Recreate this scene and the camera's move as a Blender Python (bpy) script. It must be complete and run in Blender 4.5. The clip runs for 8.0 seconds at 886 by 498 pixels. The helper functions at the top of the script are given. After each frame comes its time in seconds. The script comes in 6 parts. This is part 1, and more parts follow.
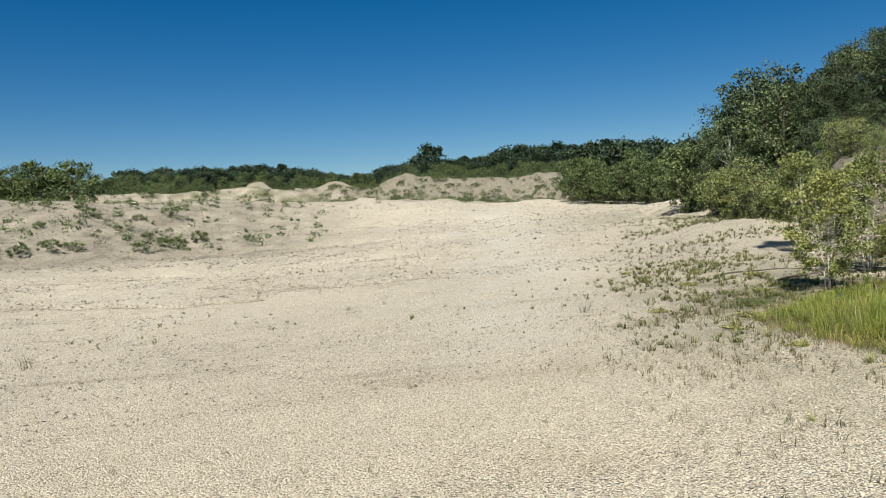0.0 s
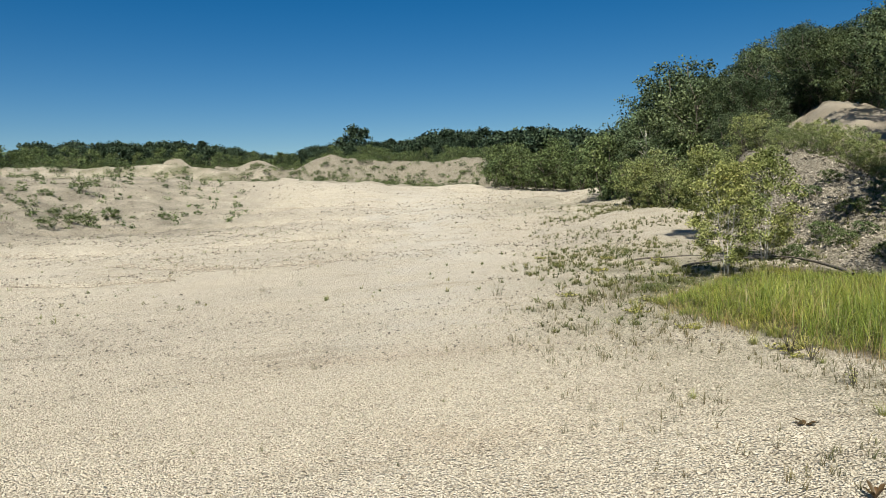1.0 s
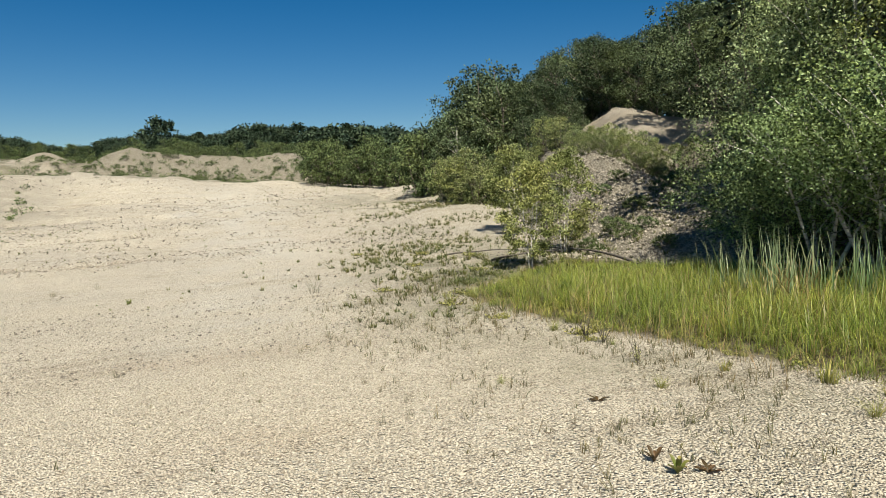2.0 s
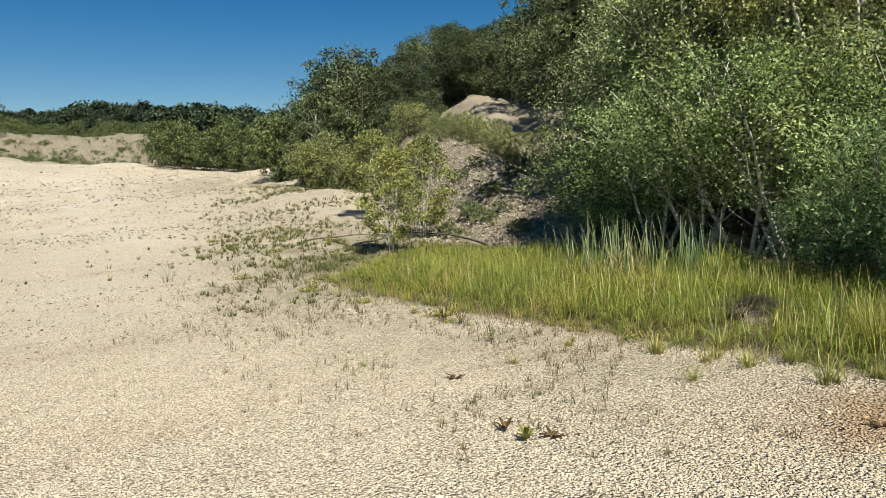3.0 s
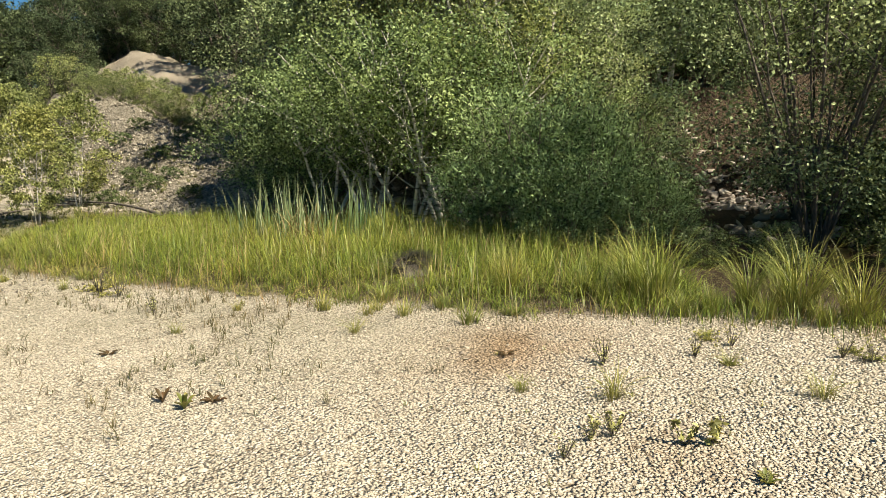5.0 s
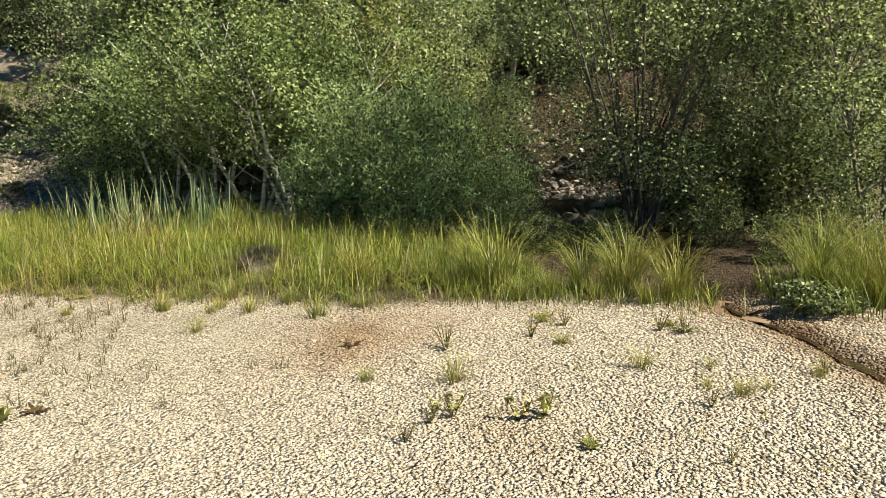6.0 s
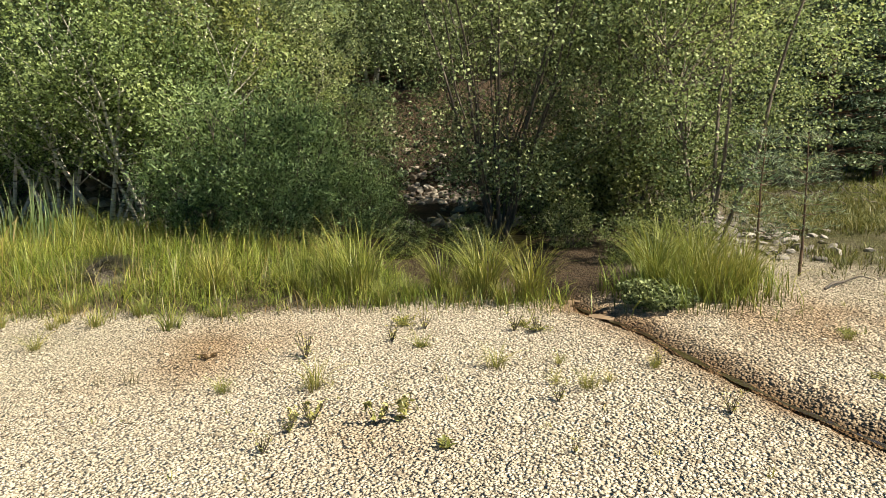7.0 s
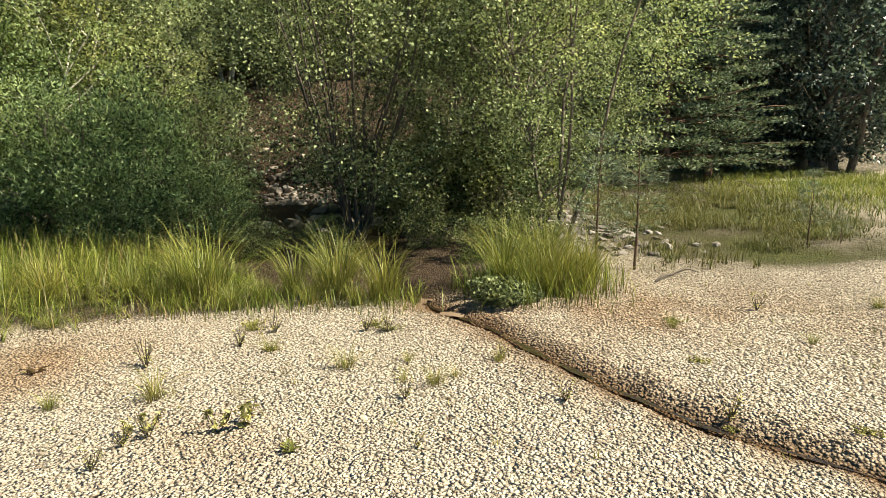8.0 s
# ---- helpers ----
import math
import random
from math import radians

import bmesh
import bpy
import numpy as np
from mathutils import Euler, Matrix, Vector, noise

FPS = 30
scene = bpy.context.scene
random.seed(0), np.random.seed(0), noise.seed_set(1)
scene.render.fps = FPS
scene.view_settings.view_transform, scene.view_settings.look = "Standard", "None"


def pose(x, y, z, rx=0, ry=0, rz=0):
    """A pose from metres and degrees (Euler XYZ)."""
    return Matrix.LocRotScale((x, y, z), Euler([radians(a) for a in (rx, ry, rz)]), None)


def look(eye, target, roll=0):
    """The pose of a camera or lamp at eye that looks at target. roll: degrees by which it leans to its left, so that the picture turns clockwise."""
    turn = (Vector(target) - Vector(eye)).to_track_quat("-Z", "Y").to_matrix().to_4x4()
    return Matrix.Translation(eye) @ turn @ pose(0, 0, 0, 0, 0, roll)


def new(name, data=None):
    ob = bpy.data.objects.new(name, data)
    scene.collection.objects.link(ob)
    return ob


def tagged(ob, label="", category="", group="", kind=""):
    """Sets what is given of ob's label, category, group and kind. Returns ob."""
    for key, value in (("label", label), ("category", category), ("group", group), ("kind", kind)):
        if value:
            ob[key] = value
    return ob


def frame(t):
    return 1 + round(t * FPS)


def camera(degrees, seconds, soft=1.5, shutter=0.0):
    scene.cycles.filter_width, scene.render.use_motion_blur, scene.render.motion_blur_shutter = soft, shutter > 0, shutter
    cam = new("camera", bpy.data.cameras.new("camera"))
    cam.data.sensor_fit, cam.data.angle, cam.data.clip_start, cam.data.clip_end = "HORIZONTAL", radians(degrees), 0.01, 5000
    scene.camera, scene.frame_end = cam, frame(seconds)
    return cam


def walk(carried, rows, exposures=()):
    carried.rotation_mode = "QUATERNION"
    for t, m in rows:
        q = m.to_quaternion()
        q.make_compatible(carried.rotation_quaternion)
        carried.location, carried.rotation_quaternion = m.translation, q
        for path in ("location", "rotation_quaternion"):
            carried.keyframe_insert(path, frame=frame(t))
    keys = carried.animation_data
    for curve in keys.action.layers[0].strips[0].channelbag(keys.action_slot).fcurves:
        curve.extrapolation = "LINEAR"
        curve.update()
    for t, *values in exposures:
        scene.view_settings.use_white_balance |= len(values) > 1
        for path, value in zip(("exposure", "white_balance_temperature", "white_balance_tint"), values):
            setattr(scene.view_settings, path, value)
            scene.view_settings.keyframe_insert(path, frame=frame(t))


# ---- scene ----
cam = camera(62.7, 8.0, soft=0.4)
PATH = [
    (0.0, look((-0.255, 0.094, 1.487), (-0.3499, 2.0899, 1.4049), -2.89)),
    (0.5, look((-0.150, 0.105, 1.467), (-0.1577, 2.1012, 1.3438), -1.52)),
    (1.0, look((-0.050, 0.093, 1.448), (0.0559, 2.0858, 1.3137), -1.57)),
    (1.5, look((-0.021, 0.100, 1.437), (0.2529, 2.0751, 1.2790), -1.39)),
    (1.7, look((-0.026, 0.091, 1.439), (0.3900, 2.0407, 1.2822), -1.34)),
    (2.8, look((-0.120, -0.123, 1.478), (0.7622, 1.6618, 1.2846), -1.31)),
    (3.0, look((-0.121, -0.131, 1.487), (0.8241, 1.6197, 1.2790), -1.04)),
    (3.5, look((-0.096, -0.151, 1.476), (1.0529, 1.4685, 1.2378), -0.52)),
    (4.0, look((-0.059, -0.165, 1.461), (1.2545, 1.3201, 1.1989), -0.42)),
    (4.5, look((-0.026, -0.195, 1.442), (1.4303, 1.1437, 1.1482), -0.25)),
    (5.0, look((-0.002, -0.234, 1.429), (1.5760, 0.9571, 1.1263), 0.03)),
    (5.2, look((0.009, -0.262, 1.416), (1.6323, 0.8674, 1.1170), 0.17)),
    (6.3, look((0.014, -0.354, 1.423), (1.8347, 0.4077, 1.0988), 0.21)),
    (6.5, look((0.010, -0.368, 1.433), (1.8554, 0.3327, 1.1127), 0.43)),
    (7.0, look((-0.006, -0.414, 1.439), (1.8995, 0.1125, 1.1329), 0.67)),
    (7.5, look((-0.013, -0.463, 1.436), (1.9363, -0.1240, 1.1414), 1.32)),
    (8.0, look((-0.013, -0.536, 1.447), (1.9572, -0.3634, 1.1478), 1.25)),
]
walk(cam, PATH, [(0.0, 0.91, 6000, 8), (1.5, 0.91, 6150, 8), (3.5, 1.08, 6500, 8), (4.5, 1.17, 6720, 8), (6.5, 1.21, 6900, 8), (8.0, 1.25, 7000, 8)])

# ---- world and sun ----
SUN_EL, SUN_AZ = 50.0, 188.0          # degrees; azimuth clockwise from +y
world = bpy.data.worlds.new("sky")
scene.world = world
world.use_nodes = True
wn = world.node_tree
sky = wn.nodes.new("ShaderNodeTexSky")
sky.sky_type, sky.sun_disc = "NISHITA", False
sky.sun_elevation, sky.sun_rotation = radians(SUN_EL), radians(SUN_AZ)
sky.altitude, sky.air_density, sky.dust_density, sky.ozone_density = 1200, 1.0, 0.0, 1.6
vivid = wn.nodes.new("ShaderNodeHueSaturation")
vivid.inputs["Saturation"].default_value = 1.5
vivid.inputs["Value"].default_value = 0.69
wn.links.new(sky.outputs[0], vivid.inputs["Color"])
wn.links.new(vivid.outputs[0], wn.nodes["Background"].inputs["Color"])
wn.nodes["Background"].inputs["Strength"].default_value = 0.05
lamp = bpy.data.lights.new("sun", "SUN")
lamp.energy, lamp.angle, lamp.color = 5.0, radians(0.53), (1.0, 0.92, 0.76)
sun = new("sun", lamp)
sun_dir = Vector((math.sin(radians(SUN_AZ)) * math.cos(radians(SUN_EL)),
                  math.cos(radians(SUN_AZ)) * math.cos(radians(SUN_EL)), math.sin(radians(SUN_EL))))
sun.matrix_world = look(sun_dir * 50, (0, 0, 0))

# ---- materials ----
def nodes_of(name):
    m = bpy.data.materials.new(name)
    m.use_nodes = True
    nt = m.node_tree
    return m, nt, nt.nodes["Principled BSDF"], nt.nodes["Material Output"]


def noise_node(nt, scale, detail=3.0, rough=0.55, vec=None):
    n = nt.nodes.new("ShaderNodeTexNoise")
    n.inputs["Scale"].default_value, n.inputs["Detail"].default_value = scale, detail
    n.inputs["Roughness"].default_value = rough
    if vec is not None:
        nt.links.new(vec, n.inputs["Vector"])
    return n


def ramp(nt, src, stops):
    n = nt.nodes.new("ShaderNodeValToRGB")
    el = n.color_ramp.elements
    while len(el) < len(stops):
        el.new(0.5)
    for e, (p, c) in zip(el, stops):
        e.position, e.color = p, (*c, 1.0)
    nt.links.new(src, n.inputs["Fac"])
    return n.outputs["Color"]


def mix(nt, fac, a, b, kind="MIX"):
    n = nt.nodes.new("ShaderNodeMix")
    n.data_type, n.blend_type = "RGBA", kind
    for sock, val in ((n.inputs["Factor"], fac), (n.inputs["A"], a), (n.inputs["B"], b)):
        if isinstance(val, bpy.types.NodeSocket):
            nt.links.new(val, sock)
        elif isinstance(val, tuple):
            sock.default_value = (*val, 1.0)
        else:
            sock.default_value = val
    return n.outputs["Result"]


def maths(nt, op, a, b=0.0):
    n = nt.nodes.new("ShaderNodeMath")
    n.operation = op
    for sock, val in ((n.inputs[0], a), (n.inputs[1], b)):
        if isinstance(val, bpy.types.NodeSocket):
            nt.links.new(val, sock)
        else:
            sock.default_value = val
    return n.outputs[0]


def attr(nt, name):
    n = nt.nodes.new("ShaderNodeAttribute")
    n.attribute_name = name
    return n.outputs["Fac"]


def bump(nt, bsdf, height_socket, strength, distance):
    n = nt.nodes.new("ShaderNodeBump")
    n.inputs["Strength"].default_value, n.inputs["Distance"].default_value = strength, distance
    nt.links.new(height_socket, n.inputs["Height"])
    nt.links.new(n.outputs["Normal"], bsdf.inputs["Normal"])


def island_random(nt):
    return nt.nodes.new("ShaderNodeNewGeometry").outputs["Random Per Island"]


def leaf_material(name, mid, light, gloss=0.45, glow=0.4, old=None, spec=0.4):
    """Thin leaf: glossy top, some light let through, each leaf its own tone, spread wide to draw in lit leaves and dark
    gaps.
    """
    m, nt, b, out = nodes_of(name)
    rnd = island_random(nt)
    # deep and dark leaves put the shaded gaps in crowns into the colour
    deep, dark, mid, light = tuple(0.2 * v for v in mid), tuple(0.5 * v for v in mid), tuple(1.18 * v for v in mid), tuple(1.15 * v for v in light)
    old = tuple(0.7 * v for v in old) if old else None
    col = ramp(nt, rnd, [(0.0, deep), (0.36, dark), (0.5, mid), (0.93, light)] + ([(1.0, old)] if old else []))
    pos = nt.nodes.new("ShaderNodeNewGeometry").outputs["Position"]
    big = noise_node(nt, 0.7, 2.0, vec=pos)
    shift = ramp(nt, big.outputs["Fac"], [(0.3, (0.75, 0.82, 0.8)), (0.7, (1.2, 1.12, 0.95))])
    col = mix(nt, 1.0, col, shift, "MULTIPLY")
    col = mix(nt, 1.0, col, (2.04, 1.99, 2.65), "MULTIPLY")
    nt.links.new(col, b.inputs["Base Color"])
    b.inputs["Roughness"].default_value = gloss
    b.inputs["Specular IOR Level"].default_value = 0.5 * spec
    tr = nt.nodes.new("ShaderNodeBsdfTranslucent")
    nt.links.new(mix(nt, 1.0, col, (1.15, 1.15, 0.85), "MULTIPLY"), tr.inputs["Color"])
    ms = nt.nodes.new("ShaderNodeMixShader")
    ms.inputs[0].default_value = min(0.45, 1.05 * glow)
    nt.links.new(b.outputs[0], ms.inputs[1])
    nt.links.new(tr.outputs[0], ms.inputs[2])
    nt.links.new(ms.outputs[0], out.inputs["Surface"])
    return m


def blade_material(name, base, mid, tip, spread=0.5):
    """Grass blade: colour runs from sheath to tip, each blade its own tone."""
    m, nt, b, out = nodes_of(name)
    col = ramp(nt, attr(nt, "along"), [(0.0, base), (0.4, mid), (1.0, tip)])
    rnd = island_random(nt)
    tone = ramp(nt, rnd, [(0.0, (1 - spread, 1 - spread * 0.8, 1 - spread)), (0.75, (1.1, 1.05, 1.0)), (1.0, (1.5, 1.25, 1.3))])
    pos = nt.nodes.new("ShaderNodeNewGeometry").outputs["Position"]
    big = noise_node(nt, 0.9, 2.0, vec=pos)
    shift = ramp(nt, big.outputs["Fac"], [(0.32, (0.85, 0.97, 0.85)), (0.68, (1.12, 1.04, 1.0))])
    col = mix(nt, 1.0, mix(nt, 1.0, col, tone, "MULTIPLY"), shift, "MULTIPLY")
    nt.links.new(col, b.inputs["Base Color"])
    b.inputs["Roughness"].default_value = 0.5
    tr = nt.nodes.new("ShaderNodeBsdfTranslucent")
    nt.links.new(col, tr.inputs["Color"])
    ms = nt.nodes.new("ShaderNodeMixShader")
    ms.inputs[0].default_value = 0.3
    nt.links.new(b.outputs[0], ms.inputs[1])
    nt.links.new(tr.outputs[0], ms.inputs[2])
    nt.links.new(ms.outputs[0], out.inputs["Surface"])
    return m


def bark_material(name, a, c, scale=14.0, rough=0.85):
    m, nt, b, out = nodes_of(name)
    pos = nt.nodes.new("ShaderNodeTexCoord").outputs["Object"]
    mp = nt.nodes.new("ShaderNodeMapping")
    mp.inputs["Scale"].default_value = (1.0, 1.0, 0.35)
    nt.links.new(pos, mp.inputs["Vector"])
    n = noise_node(nt, scale, 5.0, 0.65, mp.outputs[0])
    nt.links.new(ramp(nt, n.outputs["Fac"], [(0.35, a), (0.62, c)]), b.inputs["Base Color"])
    b.inputs["Roughness"].default_value = rough
    bump(nt, b, n.outputs["Fac"], 0.6, 0.02)
    return m


def birch_bark():
    m, nt, b, out = nodes_of("birch_bark")
    pos = nt.nodes.new("ShaderNodeTexCoord").outputs["Object"]
    mp = nt.nodes.new("ShaderNodeMapping")
    mp.inputs["Scale"].default_value = (3.0, 3.0, 22.0)
    nt.links.new(pos, mp.inputs["Vector"])
    n = noise_node(nt, 1.0, 4.0, 0.6, mp.outputs[0])
    nt.links.new(ramp(nt, n.outputs["Fac"], [(0.36, (0.06, 0.05, 0.045)), (0.46, (0.46, 0.43, 0.38)), (0.7, (0.62, 0.59, 0.53))]),
                 b.inputs["Base Color"])
    b.inputs["Roughness"].default_value = 0.7
    bump(nt, b, n.outputs["Fac"], 0.3, 0.01)
    return m


def stone_material(name, stops, scale=40.0):
    m, nt, b, out = nodes_of(name)
    rnd = island_random(nt)
    info = nt.nodes.new("ShaderNodeObjectInfo").outputs["Random"]
    r = maths(nt, "FRACT", maths(nt, "ADD", rnd, info))
    col = ramp(nt, r, stops)
    pos = nt.nodes.new("ShaderNodeNewGeometry").outputs["Position"]
    n = noise_node(nt, scale, 4.0, 0.6, pos)
    col = mix(nt, 1.0, col, ramp(nt, n.outputs["Fac"], [(0.3, (0.78, 0.76, 0.72)), (0.65, (1.1, 1.08, 1.05))]), "MULTIPLY")
    st = mix(nt, attr(nt, "rust"), col, mix(nt, 1.0, col, (0.64, 0.48, 0.35), "MULTIPLY"))
    st = mix(nt, attr(nt, "wet"), st, mix(nt, 1.0, st, (0.46, 0.34, 0.25), "MULTIPLY"))
    nt.links.new(st, b.inputs["Base Color"])
    b.inputs["Roughness"].default_value = 0.85
    b.inputs["Specular IOR Level"].default_value = 0.25
    bump(nt, b, n.outputs["Fac"], 0.5, 0.004)
    return m


def ground_material():
    """Pale crushed limestone, with masks for rust stains, leaf litter, grey rubble, bare sand and moss."""
    m, nt, b, out = nodes_of("gravel_ground")
    pos = nt.nodes.new("ShaderNodeNewGeometry").outputs["Position"]
    vor = nt.nodes.new("ShaderNodeTexVoronoi")
    vor.inputs["Scale"].default_value = 58.0
    nt.links.new(pos, vor.inputs["Vector"])
    vor2 = nt.nodes.new("ShaderNodeTexVoronoi")
    vor2.inputs["Scale"].default_value = 30.0
    nt.links.new(pos, vor2.inputs["Vector"])
    sep = nt.nodes.new("ShaderNodeSeparateColor")
    nt.links.new(vor.outputs["Color"], sep.inputs[0])
    chips = ramp(nt, sep.outputs[0], [(0.0, (0.385, 0.348, 0.287)), (0.3, (0.55, 0.50, 0.42)), (1.0, (0.655, 0.605, 0.515))])
    # dark cell rims put the shade between chips into the colour
    gap_shade = ramp(nt, vor.outputs["Distance"], [(0.46, (1.1, 1.1, 1.1)), (0.72, (0.50, 0.47, 0.44))])
    col = mix(nt, 0.9, chips, gap_shade, "MULTIPLY")
    pick = nt.nodes.new("ShaderNodeSeparateColor")
    nt.links.new(vor2.outputs["Color"], pick.inputs[0])
    # dark flecks painted for the small shadows among the stones
    fleck_shade = ramp(nt, pick.outputs[2], [(0.0, (0.34, 0.30, 0.26)), (0.20, (0.50, 0.46, 0.41)), (0.24, (1.0, 1.0, 1.0)), (1.0, (1.07, 1.06, 1.05))])
    core = ramp(nt, vor2.outputs["Distance"], [(0.22, (1, 1, 1)), (0.42, (0, 0, 0))])
    col = mix(nt, core, col, mix(nt, 1.0, col, fleck_shade, "MULTIPLY"))
    vor3 = nt.nodes.new("ShaderNodeTexVoronoi")
    vor3.inputs["Scale"].default_value = 9.0
    nt.links.new(pos, vor3.inputs["Vector"])
    pick3 = nt.nodes.new("ShaderNodeSeparateColor")
    nt.links.new(vor3.outputs["Color"], pick3.inputs[0])
    # larger dark spots, shadow among stones put into the colour as well
    clod_shade = ramp(nt, pick3.outputs[0], [(0.0, (0.36, 0.32, 0.28)), (0.13, (0.55, 0.51, 0.46)), (0.17, (1.0, 1.0, 1.0)), (1.0, (1.04, 1.04, 1.03))])
    core3 = ramp(nt, vor3.outputs["Distance"], [(0.14, (1, 1, 1)), (0.28, (0, 0, 0))])
    col = mix(nt, core3, col, mix(nt, 1.0, col, clod_shade, "MULTIPLY"))
    mid = noise_node(nt, 1.6, 5.0, 0.62, pos)
    streak = nt.nodes.new("ShaderNodeMapping")
    streak.inputs["Scale"].default_value = (0.18, 1.5, 0.5)
    streak.inputs["Rotation"].default_value = (0, 0, -0.12)
    nt.links.new(pos, streak.inputs["Vector"])
    wash = noise_node(nt, 1.1, 6.0, 0.7, streak.outputs[0])
    col = mix(nt, 1.0, col, ramp(nt, wash.outputs["Fac"], [(0.34, (0.76, 0.74, 0.71)), (0.43, (1.0, 1.0, 1.0)), (1.0, (1.05, 1.05, 1.04))]), "MULTIPLY")
    big = noise_node(nt, 0.13, 4.0, 0.6, pos)
    col = mix(nt, 1.0, col, ramp(nt, mid.outputs["Fac"], [(0.3, (0.90, 0.885, 0.86)), (0.7, (1.05, 1.045, 1.03))]), "MULTIPLY")
    col = mix(nt, 1.0, col, ramp(nt, big.outputs["Fac"], [(0.3, (0.88, 0.87, 0.86)), (0.68, (1.05, 1.04, 1.0))]), "MULTIPLY")
    fine = noise_node(nt, 22.0, 5.0, 0.7, pos)
    # rust
    col = mix(nt, attr(nt, "rust"), col, mix(nt, 1.0, col, (0.62, 0.46, 0.33), "MULTIPLY"))
    # bare sand
    sandy = ramp(nt, fine.outputs["Fac"], [(0.3, (0.25, 0.21, 0.16)), (0.7, (0.33, 0.285, 0.22))])
    col = mix(nt, attr(nt, "sand"), col, sandy)
    # grey-brown rubble
    vgrey = nt.nodes.new("ShaderNodeSeparateColor")
    nt.links.new(vor2.outputs["Color"], vgrey.inputs[0])
    grey = ramp(nt, vgrey.outputs[1], [(0.0, (0.10, 0.089, 0.068)), (0.5, (0.225, 0.202, 0.158)), (1.0, (0.35, 0.32, 0.26))])
    grey = mix(nt, 1.0, grey, ramp(nt, fine.outputs["Fac"], [(0.3, (0.7, 0.68, 0.66)), (0.7, (1.2, 1.18, 1.15))]), "MULTIPLY")
    col = mix(nt, attr(nt, "rubble"), col, grey)
    # litter and dark soil
    litter = ramp(nt, fine.outputs["Fac"], [(0.3, (0.024, 0.018, 0.012)), (0.5, (0.07, 0.048, 0.031)), (0.72, (0.14, 0.10, 0.066))])
    col = mix(nt, attr(nt, "litter"), col, litter)
    # moss and low green
    green = ramp(nt, fine.outputs["Fac"], [(0.3, (0.035, 0.042, 0.012)), (0.7, (0.11, 0.117, 0.035))])
    col = mix(nt, attr(nt, "moss"), col, green)
    # trodden fines
    fines = ramp(nt, fine.outputs["Fac"], [(0.3, (0.48, 0.445, 0.385)), (0.7, (0.56, 0.525, 0.46))])
    col = mix(nt, attr(nt, "fines"), col, fines)
    # wet bed
    col = mix(nt, attr(nt, "wet"), col, mix(nt, 1.0, col, (0.24, 0.165, 0.10), "MULTIPLY"))
    nt.links.new(col, b.inputs["Base Color"])
    b.inputs["Roughness"].default_value = 0.9
    b.inputs["Specular IOR Level"].default_value = 0.2
    h = maths(nt, "SUBTRACT", maths(nt, "MULTIPLY", fine.outputs["Fac"], 0.5), vor.outputs["Distance"])
    h = maths(nt, "SUBTRACT", h, maths(nt, "MULTIPLY", vor2.outputs["Distance"], 0.8))
    h = maths(nt, "ADD", h, maths(nt, "MULTIPLY", mid.outputs["Fac"], 1.5))
    h = maths(nt, "ADD", h, maths(nt, "MULTIPLY", wash.outputs["Fac"], 0.8))
    bump(nt, b, h, 1.0, 0.03)
    return m


def water_material():
    m, nt, b, out = nodes_of("brook_water")
    pos = nt.nodes.new("ShaderNodeNewGeometry").outputs["Position"]
    n = noise_node(nt, 14.0, 2.0, 0.5, pos)
    b.inputs["Base Color"].default_value = (0.028, 0.017, 0.009, 1)
    b.inputs["Roughness"].default_value = 0.3
    b.inputs["IOR"].default_value = 1.33
    b.inputs["Transmission Weight"].default_value = 0.35
    b.inputs["Specular IOR Level"].default_value = 0.12
    bump(nt, b, n.outputs["Fac"], 0.6, 0.02)
    return m


M_GROUND = ground_material()
M_WATER = water_material()
M_CHIP = stone_material("limestone_chips", [(0.0, (0.20, 0.170, 0.132)), (0.15, (0.34, 0.305, 0.246)), (0.6, (0.425, 0.386, 0.316)), (1.0, (0.48, 0.438, 0.362))])
M_CLOD = stone_material("dark_clods", [(0.0, (0.09, 0.078, 0.065)), (0.5, (0.19, 0.168, 0.142)), (1.0, (0.30, 0.272, 0.235))])
# brighter pinkish rock copy: sunlight put into the colour of shaded piles
M_SUNLIT_ROCK = stone_material("sunlit_pink_limestone", [(0.0, (0.24, 0.205, 0.18)), (0.5, (0.40, 0.35, 0.31)), (1.0, (0.52, 0.47, 0.42))], 12.0)
M_SLAB = stone_material("grey_slabs", [(0.0, (0.10, 0.092, 0.088)), (0.5, (0.21, 0.195, 0.185)), (1.0, (0.34, 0.32, 0.305))], 15.0)
M_TAN = stone_material("tan_sandstone", [(0.0, (0.14, 0.098, 0.065)), (1.0, (0.21, 0.155, 0.108))], 18.0)
M_ROCK = stone_material("grey_limestone", [(0.0, (0.18, 0.16, 0.132)), (0.5, (0.30, 0.27, 0.225)), (1.0, (0.43, 0.39, 0.33))], 12.0)
M_BIRCH = birch_bark()
M_BARK = bark_material("grey_bark", (0.055, 0.045, 0.035), (0.20, 0.165, 0.13))
M_PINEBARK = bark_material("pine_bark", (0.05, 0.032, 0.022), (0.19, 0.115, 0.07), 9.0)
M_DEADWOOD = bark_material("dead_wood", (0.03, 0.026, 0.022), (0.12, 0.10, 0.08), 20.0)
M_LEAF_BIRCH = leaf_material("birch_leaf", (0.122, 0.158, 0.056), (0.212, 0.255, 0.115), 0.5, 0.36, (0.28, 0.28, 0.13), 0.5)
M_LEAF_GOLD = leaf_material("yellowing_birch_leaf", (0.116, 0.134, 0.036), (0.195, 0.215, 0.078), 0.5, 0.40, (0.30, 0.28, 0.11), 0.5)
